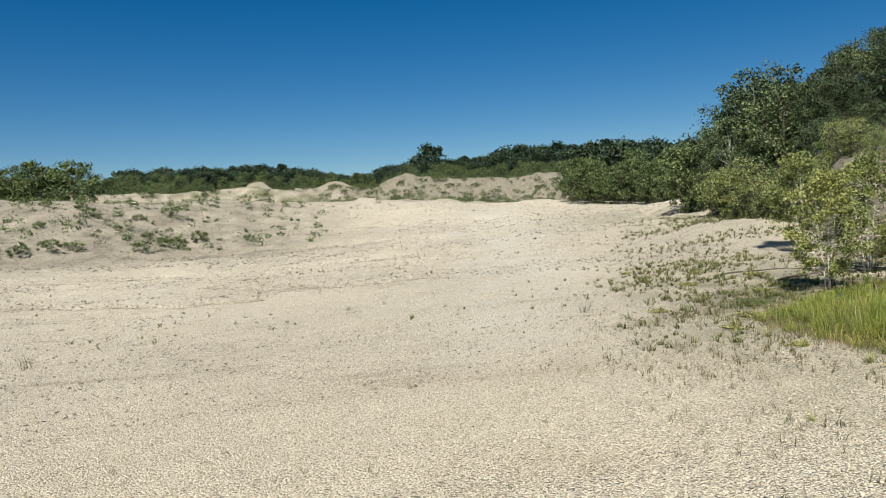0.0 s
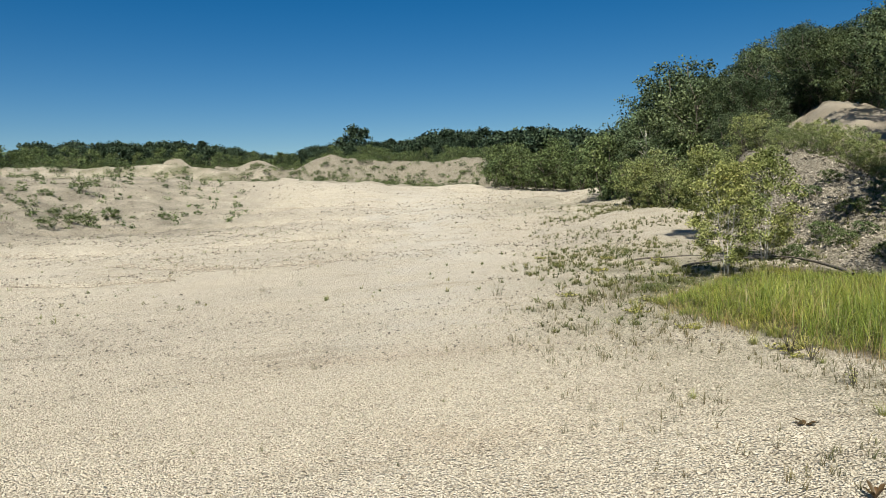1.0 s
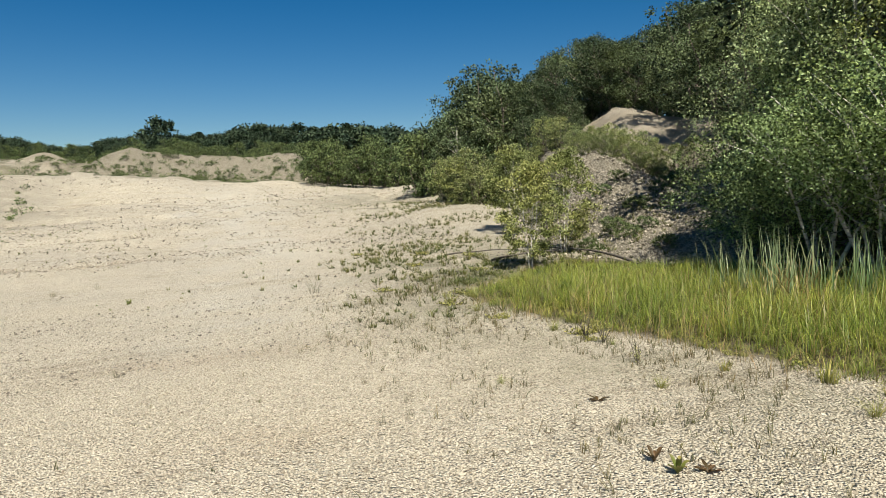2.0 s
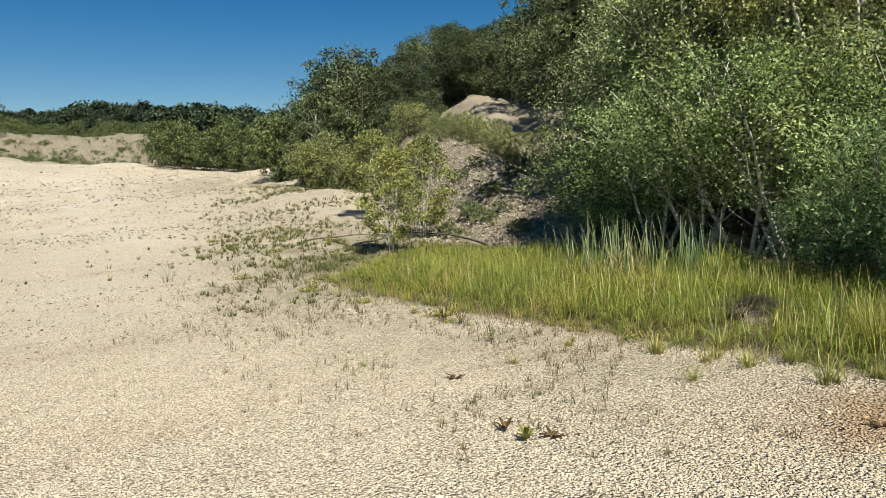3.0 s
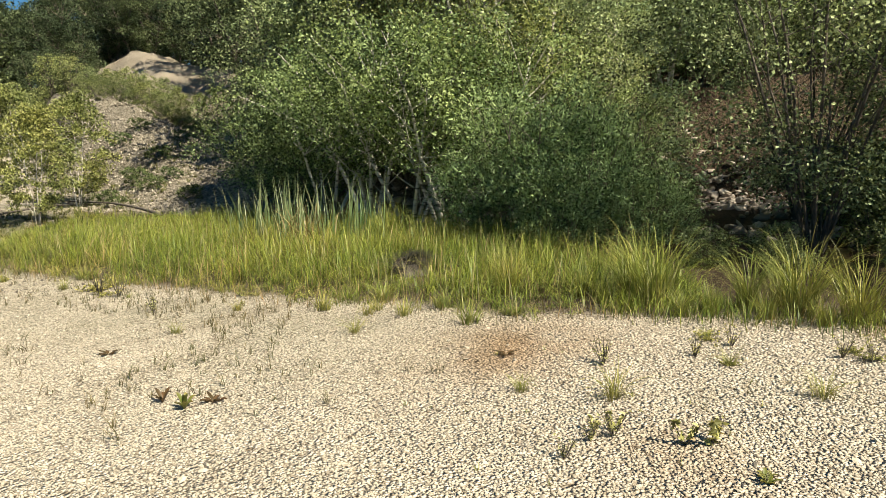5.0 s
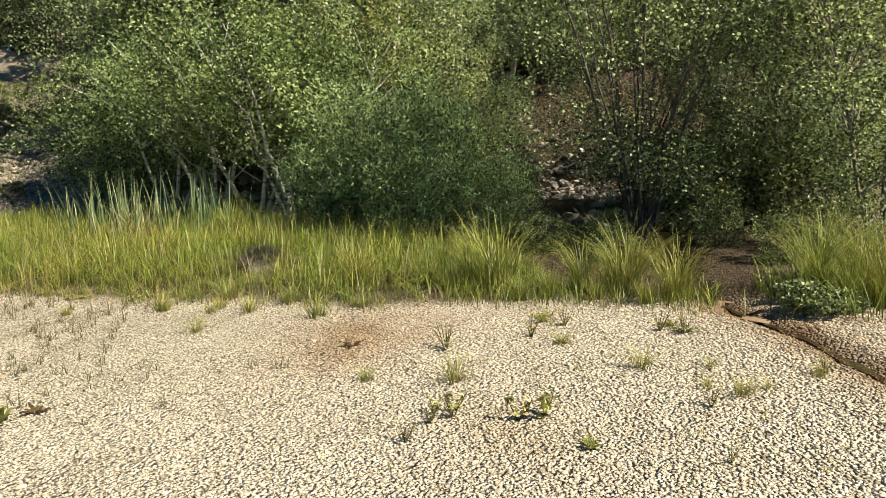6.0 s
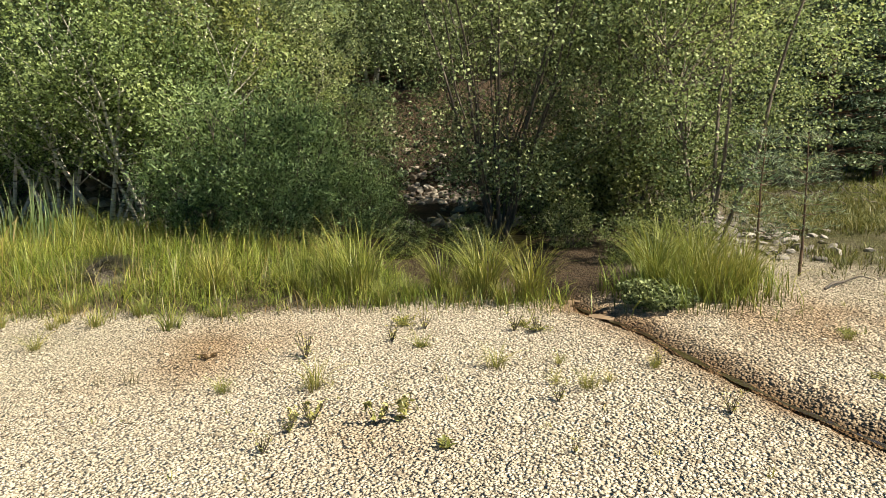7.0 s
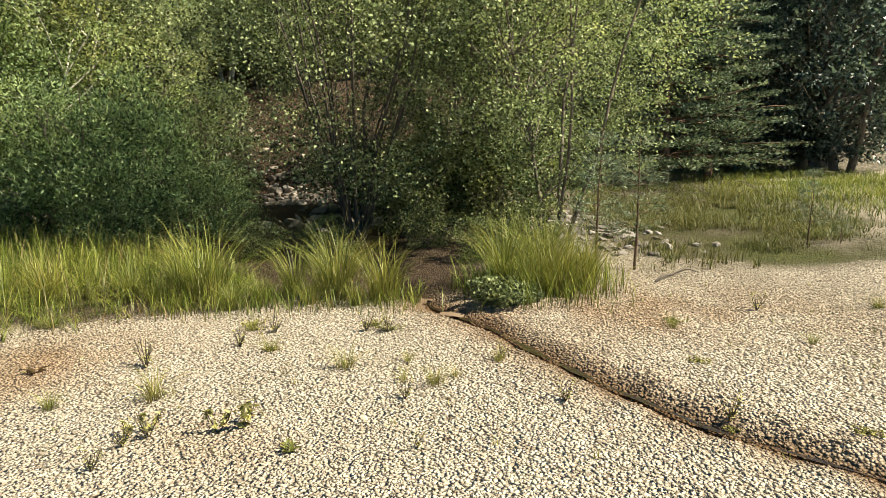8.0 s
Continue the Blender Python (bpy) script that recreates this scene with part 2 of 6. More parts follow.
M_LEAF_WILLOW = leaf_material("willow_leaf", (0.090, 0.126, 0.042), (0.175, 0.225, 0.090), 0.55, 0.40, None, 0.35)
M_LEAF_OAK = leaf_material("oak_leaf", (0.080, 0.106, 0.040), (0.160, 0.195, 0.086), 0.55, 0.2, None, 0.35)
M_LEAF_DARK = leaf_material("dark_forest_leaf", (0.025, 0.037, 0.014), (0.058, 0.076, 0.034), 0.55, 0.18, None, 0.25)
M_LEAF_MAPLE = leaf_material("maple_leaf", (0.036, 0.058, 0.036), (0.100, 0.135, 0.095), 0.35, 0.25, None, 0.9)
M_LEAF_NARROW = leaf_material("narrow_willow_leaf", (0.090, 0.136, 0.050), (0.172, 0.232, 0.098), 0.5, 0.45, None, 0.4)
M_LEAF_YOUNG = leaf_material("young_birch_leaf", (0.088, 0.108, 0.032), (0.155, 0.178, 0.068), 0.5, 0.28, (0.24, 0.24, 0.11), 0.5)
M_LEAF_ROBINIA = leaf_material("robinia_leaf", (0.046, 0.063, 0.023), (0.095, 0.118, 0.050), 0.55, 0.2, None, 0.25)
# darker leaf copy: shade of the far crowns put into the colour
M_LEAF_FAR_SHADE = leaf_material("far_shaded_leaf", (0.017, 0.028, 0.014), (0.036, 0.050, 0.025), 0.6, 0.15, None, 0.15)
M_LEAF_SCRUB = leaf_material("scrub_leaf", (0.042, 0.058, 0.018), (0.080, 0.103, 0.036), 0.6, 0.18, None, 0.25)
M_LEAF_OLIVE = leaf_material("olive_bush_leaf", (0.074, 0.092, 0.025), (0.145, 0.165, 0.054), 0.55, 0.2, None, 0.4)
M_NEEDLE = leaf_material("pine_needle", (0.070, 0.105, 0.056), (0.140, 0.175, 0.100), 0.42, 0.15)
M_WEED = leaf_material("weed_leaf", (0.17, 0.17, 0.05), (0.25, 0.235, 0.09), 0.5, 0.3, (0.30, 0.19, 0.10))
# base brown, darkened further to paint in the shade between the blades
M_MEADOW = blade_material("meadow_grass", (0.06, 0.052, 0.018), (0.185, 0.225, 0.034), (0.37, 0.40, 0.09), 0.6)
M_SEDGE = blade_material("sedge_blade", (0.20, 0.17, 0.06), (0.23, 0.24, 0.05), (0.32, 0.31, 0.10))
M_REED = blade_material("reed_blade", (0.16, 0.17, 0.085), (0.17, 0.235, 0.115), (0.31, 0.36, 0.22))
M_TUFT = blade_material("tuft_blade", (0.20, 0.18, 0.07), (0.28, 0.28, 0.07), (0.38, 0.36, 0.13))
M_STRAW = blade_material("straw_blade", (0.17, 0.12, 0.06), (0.28, 0.22, 0.10), (0.36, 0.30, 0.16))
M_STEM = blade_material("dry_stem", (0.09, 0.072, 0.036), (0.125, 0.112, 0.050), (0.165, 0.138, 0.066))
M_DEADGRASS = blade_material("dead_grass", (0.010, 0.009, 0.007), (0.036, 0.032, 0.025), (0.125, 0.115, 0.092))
M_CREEPER = leaf_material("creeping_leaf", (0.13, 0.135, 0.035), (0.19, 0.185, 0.055), 0.6, 0.25, None, 0.3)
M_WITHERED = blade_material("withered_brown_leaf", (0.10, 0.06, 0.03), (0.13, 0.075, 0.035), (0.09, 0.05, 0.025))
M_ROSETTE = blade_material("withered_leaf", (0.13, 0.12, 0.04), (0.20, 0.22, 0.05), (0.24, 0.19, 0.07))
M_ROUGH = blade_material("rough_grass_blade", (0.07, 0.062, 0.025), (0.118, 0.128, 0.034), (0.20, 0.20, 0.068))

RUTS = [
    ([(-22.0, 33.5), (-15.0, 37.6), (-10.7, 38.7), (-7.5, 38.1), (-4.4, 36.8), (-1.5, 36.2), (0.0, 40.0), (1.7, 43.6), (4.4, 44.4), (6.5, 45.0)], 0.5, 0.5),
    ([(-11.0, 45.2), (-8.0, 46.0), (-6.6, 46.9), (-3.0, 47.2)], 0.45, 0.3),
    ([(7.5, 43.0), (9.0, 40.4), (9.2, 36.0), (9.4, 33.0)], 0.4, 0.25),
    ([(-15.0, 21.2), (-13.1, 21.5), (-8.7, 20.6), (-6.5, 20.9)], 0.22, 0.09),
    ([(-9.5, 24.5), (-7.0, 23.2), (-5.3, 22.6), (-2.5, 22.8)], 0.24, 0.12),
    ([(-16.0, 28.3), (-11.5, 28.0), (-7.0, 29.4), (-2.0, 29.6)], 0.32, 0.16),
]

# ---- shape of the land ----
def sst(a, b, v):
    u = np.clip((np.asarray(v, float) - a) / (b - a), 0, 1)
    return u * u * (3 - 2 * u)


def lattice(i, j, seed):
    s = np.sin(i * 127.1 + j * 311.7 + seed * 74.7) * 43758.5453
    return s - np.floor(s)


def vnoise(x, y, seed=0):
    """Smooth value noise in -1..1, one bump a metre."""
    x, y = np.asarray(x, float), np.asarray(y, float)
    i, j = np.floor(x), np.floor(y)
    u, v = x - i, y - j
    u, v = u * u * (3 - 2 * u), v * v * (3 - 2 * v)
    a, b = lattice(i, j, seed), lattice(i + 1, j, seed)
    c, d = lattice(i, j + 1, seed), lattice(i + 1, j + 1, seed)
    return 2 * (a + (b - a) * u + (c - a) * v + (a - b - c + d) * u * v) - 1


def line_distance(x, y, pts):
    """Distance to a polyline and how far along it (in 0..1) the nearest place lies."""
    best, along = np.full(np.shape(x), 1e9), np.zeros(np.shape(x))
    n = len(pts) - 1
    for k in range(n):
        (ax, ay), (bx, by) = pts[k], pts[k + 1]
        dx, dy = bx - ax, by - ay
        u = np.clip(((x - ax) * dx + (y - ay) * dy) / (dx * dx + dy * dy), 0, 1)
        d = np.hypot(x - ax - u * dx, y - ay - u * dy)
        near = d < best
        best, along = np.where(near, d, best), np.where(near, (k + u) / n, along)
    return best, along


STREAM = [(-6.0, -14.0), (-2.0, -8.5), (0.6, -4.8), (2.2, -2.6), (2.8, -2.0), (3.2, -1.5), (3.7, -1.1), (4.2, -0.76), (4.75, -0.44),
          (5.15, -0.08), (5.55, 0.2), (6.2, 0.45), (7.2, 0.75), (8.5, 1.0)]


def pad(x, y):
    """The tilted gravel floor that the path stands on."""
    xe = 13 * np.tanh(np.asarray(x, float) / 13) * 1.05
    ye = 15 * np.tanh(np.asarray(y, float) / 15) * 1.06
    return 0.0472 * xe - 0.0402 * ye


def height(x, y):
    x, y = np.asarray(x, float), np.asarray(y, float)
    r = np.hypot(x, y)
    az = np.degrees(np.arctan2(x, y))
    z = pad(x, y)
    ahead = sst(-95, -60, az) * (1 - sst(40, 75, az))
    # the pit floor rises away from the path
    z = z + ahead * 1.75 * sst(14, 47, r)
    # the far edge of the floor, higher to the left
    lift = 2.5 + 0.9 * (1 - sst(-36, -16, az)) + 0.5 * np.exp(-((az + 19) / 5.0) ** 2) - np.interp(az, [-8, -2.5, 0.4, 3.5, 6.3, 11, 15], [0, 0.5, 1.05, 1.4, 1.6, 2.0, 2.4])
    z = z + ahead * lift * sst(43 - 8 * (1 - sst(-34, -12, az)), 60 - 8 * (1 - sst(-34, -12, az)), r)
    # a low bank behind it
    crest = np.interp(az, [-60, -7.2, -5.2, -3.0, 2.0, 5.5, 6.6, 7.6], [1.9, 1.75, 2.75, 2.7, 2.9, 3.5, 3.1, 0.0])
    z = z + ahead * (crest + 0.3 * vnoise(x * 0.3, y * 0.3, 6) * sst(-8, -5, az)) * sst(73.5, 77.5, r + 0.9 * vnoise(x * 0.45, y * 0.3, 7))
    z = z + ahead * 2.6 * sst(82, 150, r)
    # fold in the floor before the low scrub
    z = z + 0.25 * sst(13, 17, az) * (1 - sst(20, 24, az)) * np.exp(-((r - 29) / 5.0) ** 2)
    # hill on the right, in steps: rubble mound, sand slope, wooded top
    sh = 3.2 * (1 - sst(3, 10, y)) + 7.0 * (1 - sst(-6, 3, y))
    far = 1 - sst(46, 62, y)
    hx = x - sh - 0.4 * np.maximum(0, y - 25) - 4.5 * (1 - sst(22.5, 26.0, az)) * sst(10, 14, y)
    lump = 0.5 * vnoise(x * 0.35, y * 0.35, 3)
    z = z + far * ((2.2 - 1.2 * sst(29, 36, az) * (1 - sst(40, 50, az))) * sst(8.6, 11.9, hx + lump) + (2.7 - 0.5 * sst(30, 33, az) * (1 - sst(45, 55, az))) * sst(13.2, 17.8, hx + 0.35 * vnoise(x * 0.9, y * 0.25, 9)) + 5.0 * sst(18.2, 42, hx))
    # heaps of spoil
    for a, d, h, w in ((-17.0, 84, 1.5, 1.6), (-10.8, 86, 1.2, 3.4), (-13.5, 88, 0.9, 2.4), (-6.2, 76, 0.9, 3.0),
                       (16.0, 50, 0.55, 1.7), (-8.5, 62, 0.35, 2.0), (4.6, 60, 0.3, 1.8)):
        px, py = d * math.sin(radians(a)), d * math.cos(radians(a))
        z = z + h * np.exp(-((x - px) ** 2 + (y - py) ** 2) / (w * w))
    # roughness, growing with distance and on the hill
    rough = sst(14, 40, r)
    z = z + (0.02 + 0.10 * rough) * vnoise(x * 0.22, y * 0.22, 1) + (0.012 + 0.07 * rough) * vnoise(x * 0.9, y * 0.9, 2)
    heaped = sst(60, 68, r) * (1 - sst(92, 100, r)) * ahead
    z = z + heaped * (0.30 * vnoise(x * 0.42, y * 0.42, 41) + 0.22 * np.abs(vnoise(x * 1.1, y * 1.1, 42)))
    flank = sst(36, 40, r) * (1 - sst(50, 54, r)) * (1 - sst(-22, -12, az)) * ahead
    z = z + flank * (0.18 * vnoise(x * 0.6, y * 0.6, 43) - 0.16 * np.abs(vnoise(x * 1.5, y * 0.5, 44)))
    z = z + (0.008 + 0.05 * rough + 0.10 * far * sst(8.6, 11, hx)) * vnoise(x * 2.7, y * 2.7, 5)
    # erosion ruts across the floor
    for pts, w, h in RUTS:
        d, u = line_distance(x, y, pts)
        z = z - h * np.exp(-(d / w) ** 2) * np.sin(np.clip(u, 0.03, 0.97) * math.pi) ** 0.5
    # brook
    d, u = line_distance(x, y, STREAM)
    wide = 0.11 + 0.08 * sst(0.73, 0.85, u)
    z = z - 0.05 * np.exp(-(d / wide) ** 2.0) + 0.018 * np.exp(-((d - 0.15) / 0.16) ** 2) * vnoise(x * 6, y * 6, 8)
    return z

# ---- mesh helpers ----
def tri_mesh(name, verts, tris, material, smooth=False, fields=None):
    verts, tris = np.asarray(verts, np.float32), np.asarray(tris, np.int32)
    me = bpy.data.meshes.new(name)
    me.vertices.add(len(verts))
    me.vertices.foreach_set("co", verts.ravel())
    me.loops.add(tris.size)
    me.loops.foreach_set("vertex_index", tris.ravel())
    k = tris.shape[1]
    me.polygons.add(len(tris))
    me.polygons.foreach_set("loop_start", np.arange(0, tris.size, k, dtype=np.int32))
    me.polygons.foreach_set("loop_total", np.full(len(tris), k, np.int32))
    me.polygons.foreach_set("use_smooth", np.full(len(tris), smooth))
    for key, values in (fields or {}).items():
        a = me.attributes.new(key, "FLOAT", "POINT")
        a.data.foreach_set("value", np.asarray(values, np.float32))
    me.materials.append(material)
    me.update(calc_edges=True)
    return me


def part(name, mesh, parent=None, label=""):
    ob = new(name, mesh)
    if parent is not None:
        ob.parent = parent
    return tagged(ob, label)


def thing(name, x, y, label, category, group="", turn=0.0, sink=0.02, size=1.0):
    ob = new(name)
    ob.empty_display_size = 0.1
    ob.location = (x, y, float(height(x, y)) - sink)
    ob.rotation_euler = (0, 0, turn)
    ob.scale = (size, size, size)
    return tagged(ob, label, category, group)


def unit(v):
    return v / np.maximum(np.linalg.norm(v, axis=-1, keepdims=True), 1e-9)


def at_bearing(az, r):
    return r * math.sin(radians(az)), r * math.cos(radians(az))


def tube(points, radii, sides=6):
    """Tapered tube along points: verts and triangles."""
    p, r = np.asarray(points, float), np.asarray(radii, float)
    n = len(p)
    d = unit(np.gradient(p, axis=0))
    ref = np.where(np.abs(d[:, 2:3]) > 0.9, np.array([[1.0, 0, 0]]), np.array([[0, 0, 1.0]]))
    a = unit(np.cross(d, ref))
    b = np.cross(d, a)
    w = np.linspace(0, 2 * np.pi, sides, endpoint=False)
    v = p[:, None] + r[:, None, None] * (np.cos(w)[None, :, None] * a[:, None] + np.sin(w)[None, :, None] * b[:, None])
    i = np.arange(n - 1)[:, None] * sides + np.arange(sides)[None]
    j = np.arange(n - 1)[:, None] * sides + (np.arange(sides)[None] + 1) % sides
    t = np.stack([np.stack([i, j, j + sides], -1), np.stack([i, j + sides, i + sides], -1)], 2).reshape(-1, 3)
    return v.reshape(-1, 3), t


def joined(pieces):
    vs, ts, n = [], [], 0
    for v, t in pieces:
        vs.append(v)
        ts.append(t + n)
        n += len(v)
    return np.concatenate(vs), np.concatenate(ts)


def leaves(rng, centre, axis, length, width, fold=0.18):
    """Folded two-triangle leaves about the centres."""
    n = len(centre)
    axis = unit(axis)
    side = unit(np.cross(axis, unit(0.75 * rng.normal(size=(n, 3)) + np.array([0.0, -0.35, 0.85]))))
    up = np.cross(side, axis)
    le = (length * rng.uniform(0.7, 1.25, n))[:, None]
    wi = (width * rng.uniform(0.75, 1.2, n))[:, None]
    v = np.stack([centre - axis * le * 0.5, centre + side * wi * 0.5 + up * wi * fold,
                  centre + axis * le * 0.5, centre - side * wi * 0.5 + up * wi * fold], 1).reshape(-1, 3)
    k = np.arange(n)[:, None] * 4
    t = np.concatenate([k + np.array([[0, 1, 2]]), k + np.array([[0, 2, 3]])], 1).reshape(-1, 3)
    return v, t


def leaflets(rng, centre, axis, length, width):
    """Small one-triangle leaves about the centres, for crowns seen from afar."""
    n = len(centre)
    axis = unit(axis)
    side = unit(np.cross(axis, unit(0.75 * rng.normal(size=(n, 3)) + np.array([0.0, -0.35, 0.85]))))
    le = (length * rng.uniform(0.7, 1.3, n))[:, None]
    wi = (width * rng.uniform(0.75, 1.25, n))[:, None]
    v = np.stack([centre + axis * le * 0.55, centre - axis * le * 0.4 + side * wi * 0.55, centre - axis * le * 0.3 - side * wi * 0.55], 1).reshape(-1, 3)
    return v, np.arange(3 * n).reshape(-1, 3)


def blades(rng, base, tall, lean, width, droop=0.5, steps=3, toward=None):
    """Tapered, bending grass blades: verts, triangles and the place along the blade."""
    n = len(base)
    w = rng.uniform(0, 2 * np.pi, n) if toward is None else toward
    out = np.stack([np.cos(w), np.sin(w), np.zeros(n)], 1)
    side = np.stack([-np.sin(w + rng.normal(0, 0.6, n)), np.cos(w), np.zeros(n)], 1)
    s = np.linspace(0, 1, steps + 1)
    tall, lean, width = (np.broadcast_to(q, (n,))[:, None] for q in (tall, lean, width))
    reach = tall * lean * s[None] ** 1.7
    rise = tall * (s[None] - droop * lean * s[None] ** 2.6 * 0.7)
    mid = base[:, None] + reach[..., None] * out[:, None] + rise[..., None] * np.array([0, 0, 1.0])
    half = 0.5 * width * (1 - 0.75 * s[None] ** 1.5)
    lo, hi = mid - half[..., None] * side[:, None], mid + half[..., None] * side[:, None]
    v = np.concatenate([np.stack([lo[:, :-1], hi[:, :-1]], 2).reshape(n, -1, 3), mid[:, -1:]], 1)
    m = 2 * steps + 1
    t = []
    for k in range(steps - 1):
        t += [[2 * k, 2 * k + 1, 2 * k + 3], [2 * k, 2 * k + 3, 2 * k + 2]]
    t.append([2 * steps - 2, 2 * steps - 1, 2 * steps])
    tri = (np.arange(n)[:, None, None] * m + np.array(t)[None]).reshape(-1, 3)
    along = np.tile(np.concatenate([np.repeat(s[:-1], 2), [1.0]]), n)
    return v.reshape(-1, 3), tri, along


def wobble_line(rng, a, b, n, amount):
    p = np.linspace(a, b, n)
    p[1:-1] += np.cumsum(rng.normal(0, amount, (n - 2, 3)), 0) * 0.6
    return p


# ---- trees and shrubs ----
def tree_meshes(name, seed, tall, wide, low, stems, clumps, per_clump, leaf, leaf_w, leaf_mat, bark_mat,
                clump_r=0.32, stem_r=0.05, peak=0.45, hang=0.3, spread=0.35, sides=6, flat=0.75, limbs=4, fine=True):
    """Stems, limbs and a crown of leaf clumps at the limbs' ends. low: where the crown starts, peak: its widest height (both 0..1)."""
    rng = np.random.default_rng(seed)
    wood, tips, grow = [], [], []
    lines = []
    for s in range(stems):
        w = 2 * np.pi * (s + rng.uniform(0, 0.6)) / stems
        off = 0.0 if stems == 1 else 1.0
        top = np.array([math.cos(w) * wide * spread * off, math.sin(w) * wide * spread * off, tall * rng.uniform(0.8, 0.97)])
        foot = np.array([math.cos(w) * stem_r * 2.2 * off, math.sin(w) * stem_r * 2.2 * off, 0.0])
        p = wobble_line(rng, foot, top, 9, tall * 0.012)
        p[0, 2] = -0.08
        lines.append(p)
        wood.append(tube(p, stem_r * np.linspace(1.0, 0.16, 9) * rng.uniform(0.75, 1.1), sides))
    for c in range(clumps):
        p = lines[c % stems]
        h = low + (1 - low) * rng.beta(1.25, 1.1)
        k = h * 8
        i = min(int(k), 7)
        root = p[i] + (p[i + 1] - p[i]) * (k - i)
        e = (h - low) / (1 - low)
        prof = math.sin(math.pi * min(1, max(0.05, (0.5 * e / peak if e < peak else 0.5 + 0.5 * (e - peak) / (1 - peak))))) ** 0.7
        reach = 0.5 * wide * max(0.12, prof) * (0.4 + 0.66 * rng.uniform(0, 1) ** 0.6)
        w = rng.uniform(0, 2 * np.pi)
        end = np.array([math.cos(w) * reach, math.sin(w) * reach, root[2] + reach * rng.uniform(-0.12, 0.55)])
        end[:2] += root[:2] * 0.55
        end[2] = min(end[2], tall * 1.02)
        start = p[max(0, i - 1)] if i > 1 else root
        if c % limbs == 0:
            q = wobble_line(rng, start, end, 4, reach * 0.05)
            wood.append(tube(q, stem_r * np.linspace(0.34, 0.05, 4), 3))
        tips.append(end)
        grow.append(unit(end - root + np.array([0, 0, 0.15])))
    v, t = joined(wood)
    trunk = tri_mesh(name + "_trunk", v, t, bark_mat, True)
    tips, grow = np.array(tips), np.array(grow)
    size = clump_r * rng.uniform(0.55, 1.3, len(tips))
    n = per_clump
    c = np.repeat(tips, n, 0)
    off = unit(rng.normal(size=(len(c), 3))) * (rng.uniform(0, 1, len(c)) ** 0.55)[:, None]
    off[:, 2] *= flat
    c = c + off * np.repeat(size, n)[:, None]
    low_cut = tall * low * 0.75
    keep = c[:, 2] > low_cut
    c, off = c[keep], off[keep]
    ax = unit(off) * 0.8 + np.repeat(grow, n, 0)[keep] * 0.5 + rng.normal(0, 0.55, c.shape) - np.array([0, 0, hang])
    v, t = (leaflets if fine else leaves)(rng, c, ax, leaf, leaf_w)
    crown = tri_mesh(name + "_crown", v, t, leaf_mat)
    return trunk, crown


def pine_meshes(name, seed, tall, wide, low, whorls, arms, needles, leaf=0.09, mat=None, thin=0.012, droop=0.05, stem_r=0.07):
    """Straight stem, whorls of arms, needle sprays along each arm."""
    rng = np.random.default_rng(seed)
    p = wobble_line(rng, np.array([0, 0, -0.08]), np.array([0.02 * tall, 0, tall]), 9, tall * 0.006)
    wood = [tube(p, stem_r * np.linspace(1.0, 0.12, 9), 7)]
    cs, axs = [], []
    for k in range(whorls):
        h = low + (1 - low) * (k + rng.uniform(0, 0.5)) / whorls
        root = np.array([np.interp(h * tall, p[:, 2], p[:, j]) for j in range(3)])
        for a in range(arms):
            w = 2 * np.pi * (a + rng.uniform(-0.35, 0.35)) / arms + k
            reach = 0.5 * wide * (1 - h) ** 0.75 * rng.uniform(0.6, 1.1) + 0.12
            rise = reach * rng.uniform(0.05, 0.4) - droop * reach * 2
            end = root + np.array([math.cos(w) * reach, math.sin(w) * reach, rise])
            q = wobble_line(rng, root, end, 4, reach * 0.03)
            wood.append(tube(q, stem_r * 0.3 * (1 - 0.6 * h) * np.linspace(1, 0.2, 4), 4))
            u = rng.uniform(0.3, 1.02, needles)
            c = root + (end - root) * u[:, None]
            d = unit(end - root)
            sidev = unit(np.cross(d, [0, 0, 1.0]))
            swing = rng.normal(0, 1, needles)
            c = c + sidev * (swing * reach * 0.16 * (1.15 - 0.6 * u))[:, None] + rng.normal(0, 0.035 * leaf / 0.09, c.shape)
            cs.append(c)
            axs.append(d * 0.8 + sidev * swing[:, None] * 0.5 + rng.normal(0, 0.45, c.shape) + np.array([0, 0, 0.35]))
    v, t = joined(wood)
    trunk = tri_mesh(name + "_trunk", v, t, M_PINEBARK, True)
    v, t = leaflets(rng, np.concatenate(cs), np.concatenate(axs), leaf, thin)
    return trunk, tri_mesh(name + "_crown", v, t, mat or M_NEEDLE)


def plant_tree(name, meshes, x, y, label, category, group="", turn=0.0, size=1.0, sink=0.05):
    ob = thing(name, x, y, label, category, group, turn, sink, size)
    part("trunk", meshes[0], ob)
    part("crown", meshes[1], ob)
    return ob

# ---- ground: one sheet from the path to the horizon ----
def meadow_edges(y):
    """Inner and outer x of the wet meadow at y."""
    lo = np.interp(y, [0.2, 1.2, 1.95, 2.6, 3.7, 4.9, 6.3, 7.8, 10.6, 11.3, 12.4, 13.6, 14.6], [5.1, 5.05, 4.75, 4.45, 4.45, 4.22, 4.02, 3.75, 3.65, 3.85, 4.9, 6.1, 7.2])
    hi = np.interp(y, [0.2, 1.5, 3.0, 4.6, 6.4, 10.0, 13.3, 14.6], [5.5, 6.0, 6.6, 8.2, 8.0, 8.6, 7.4, 7.2])
    return lo, hi


def spot(x, y, px, py, rx, ry=None):
    return np.exp(-(((x - px) / rx) ** 2 + ((y - py) / (ry or rx)) ** 2))


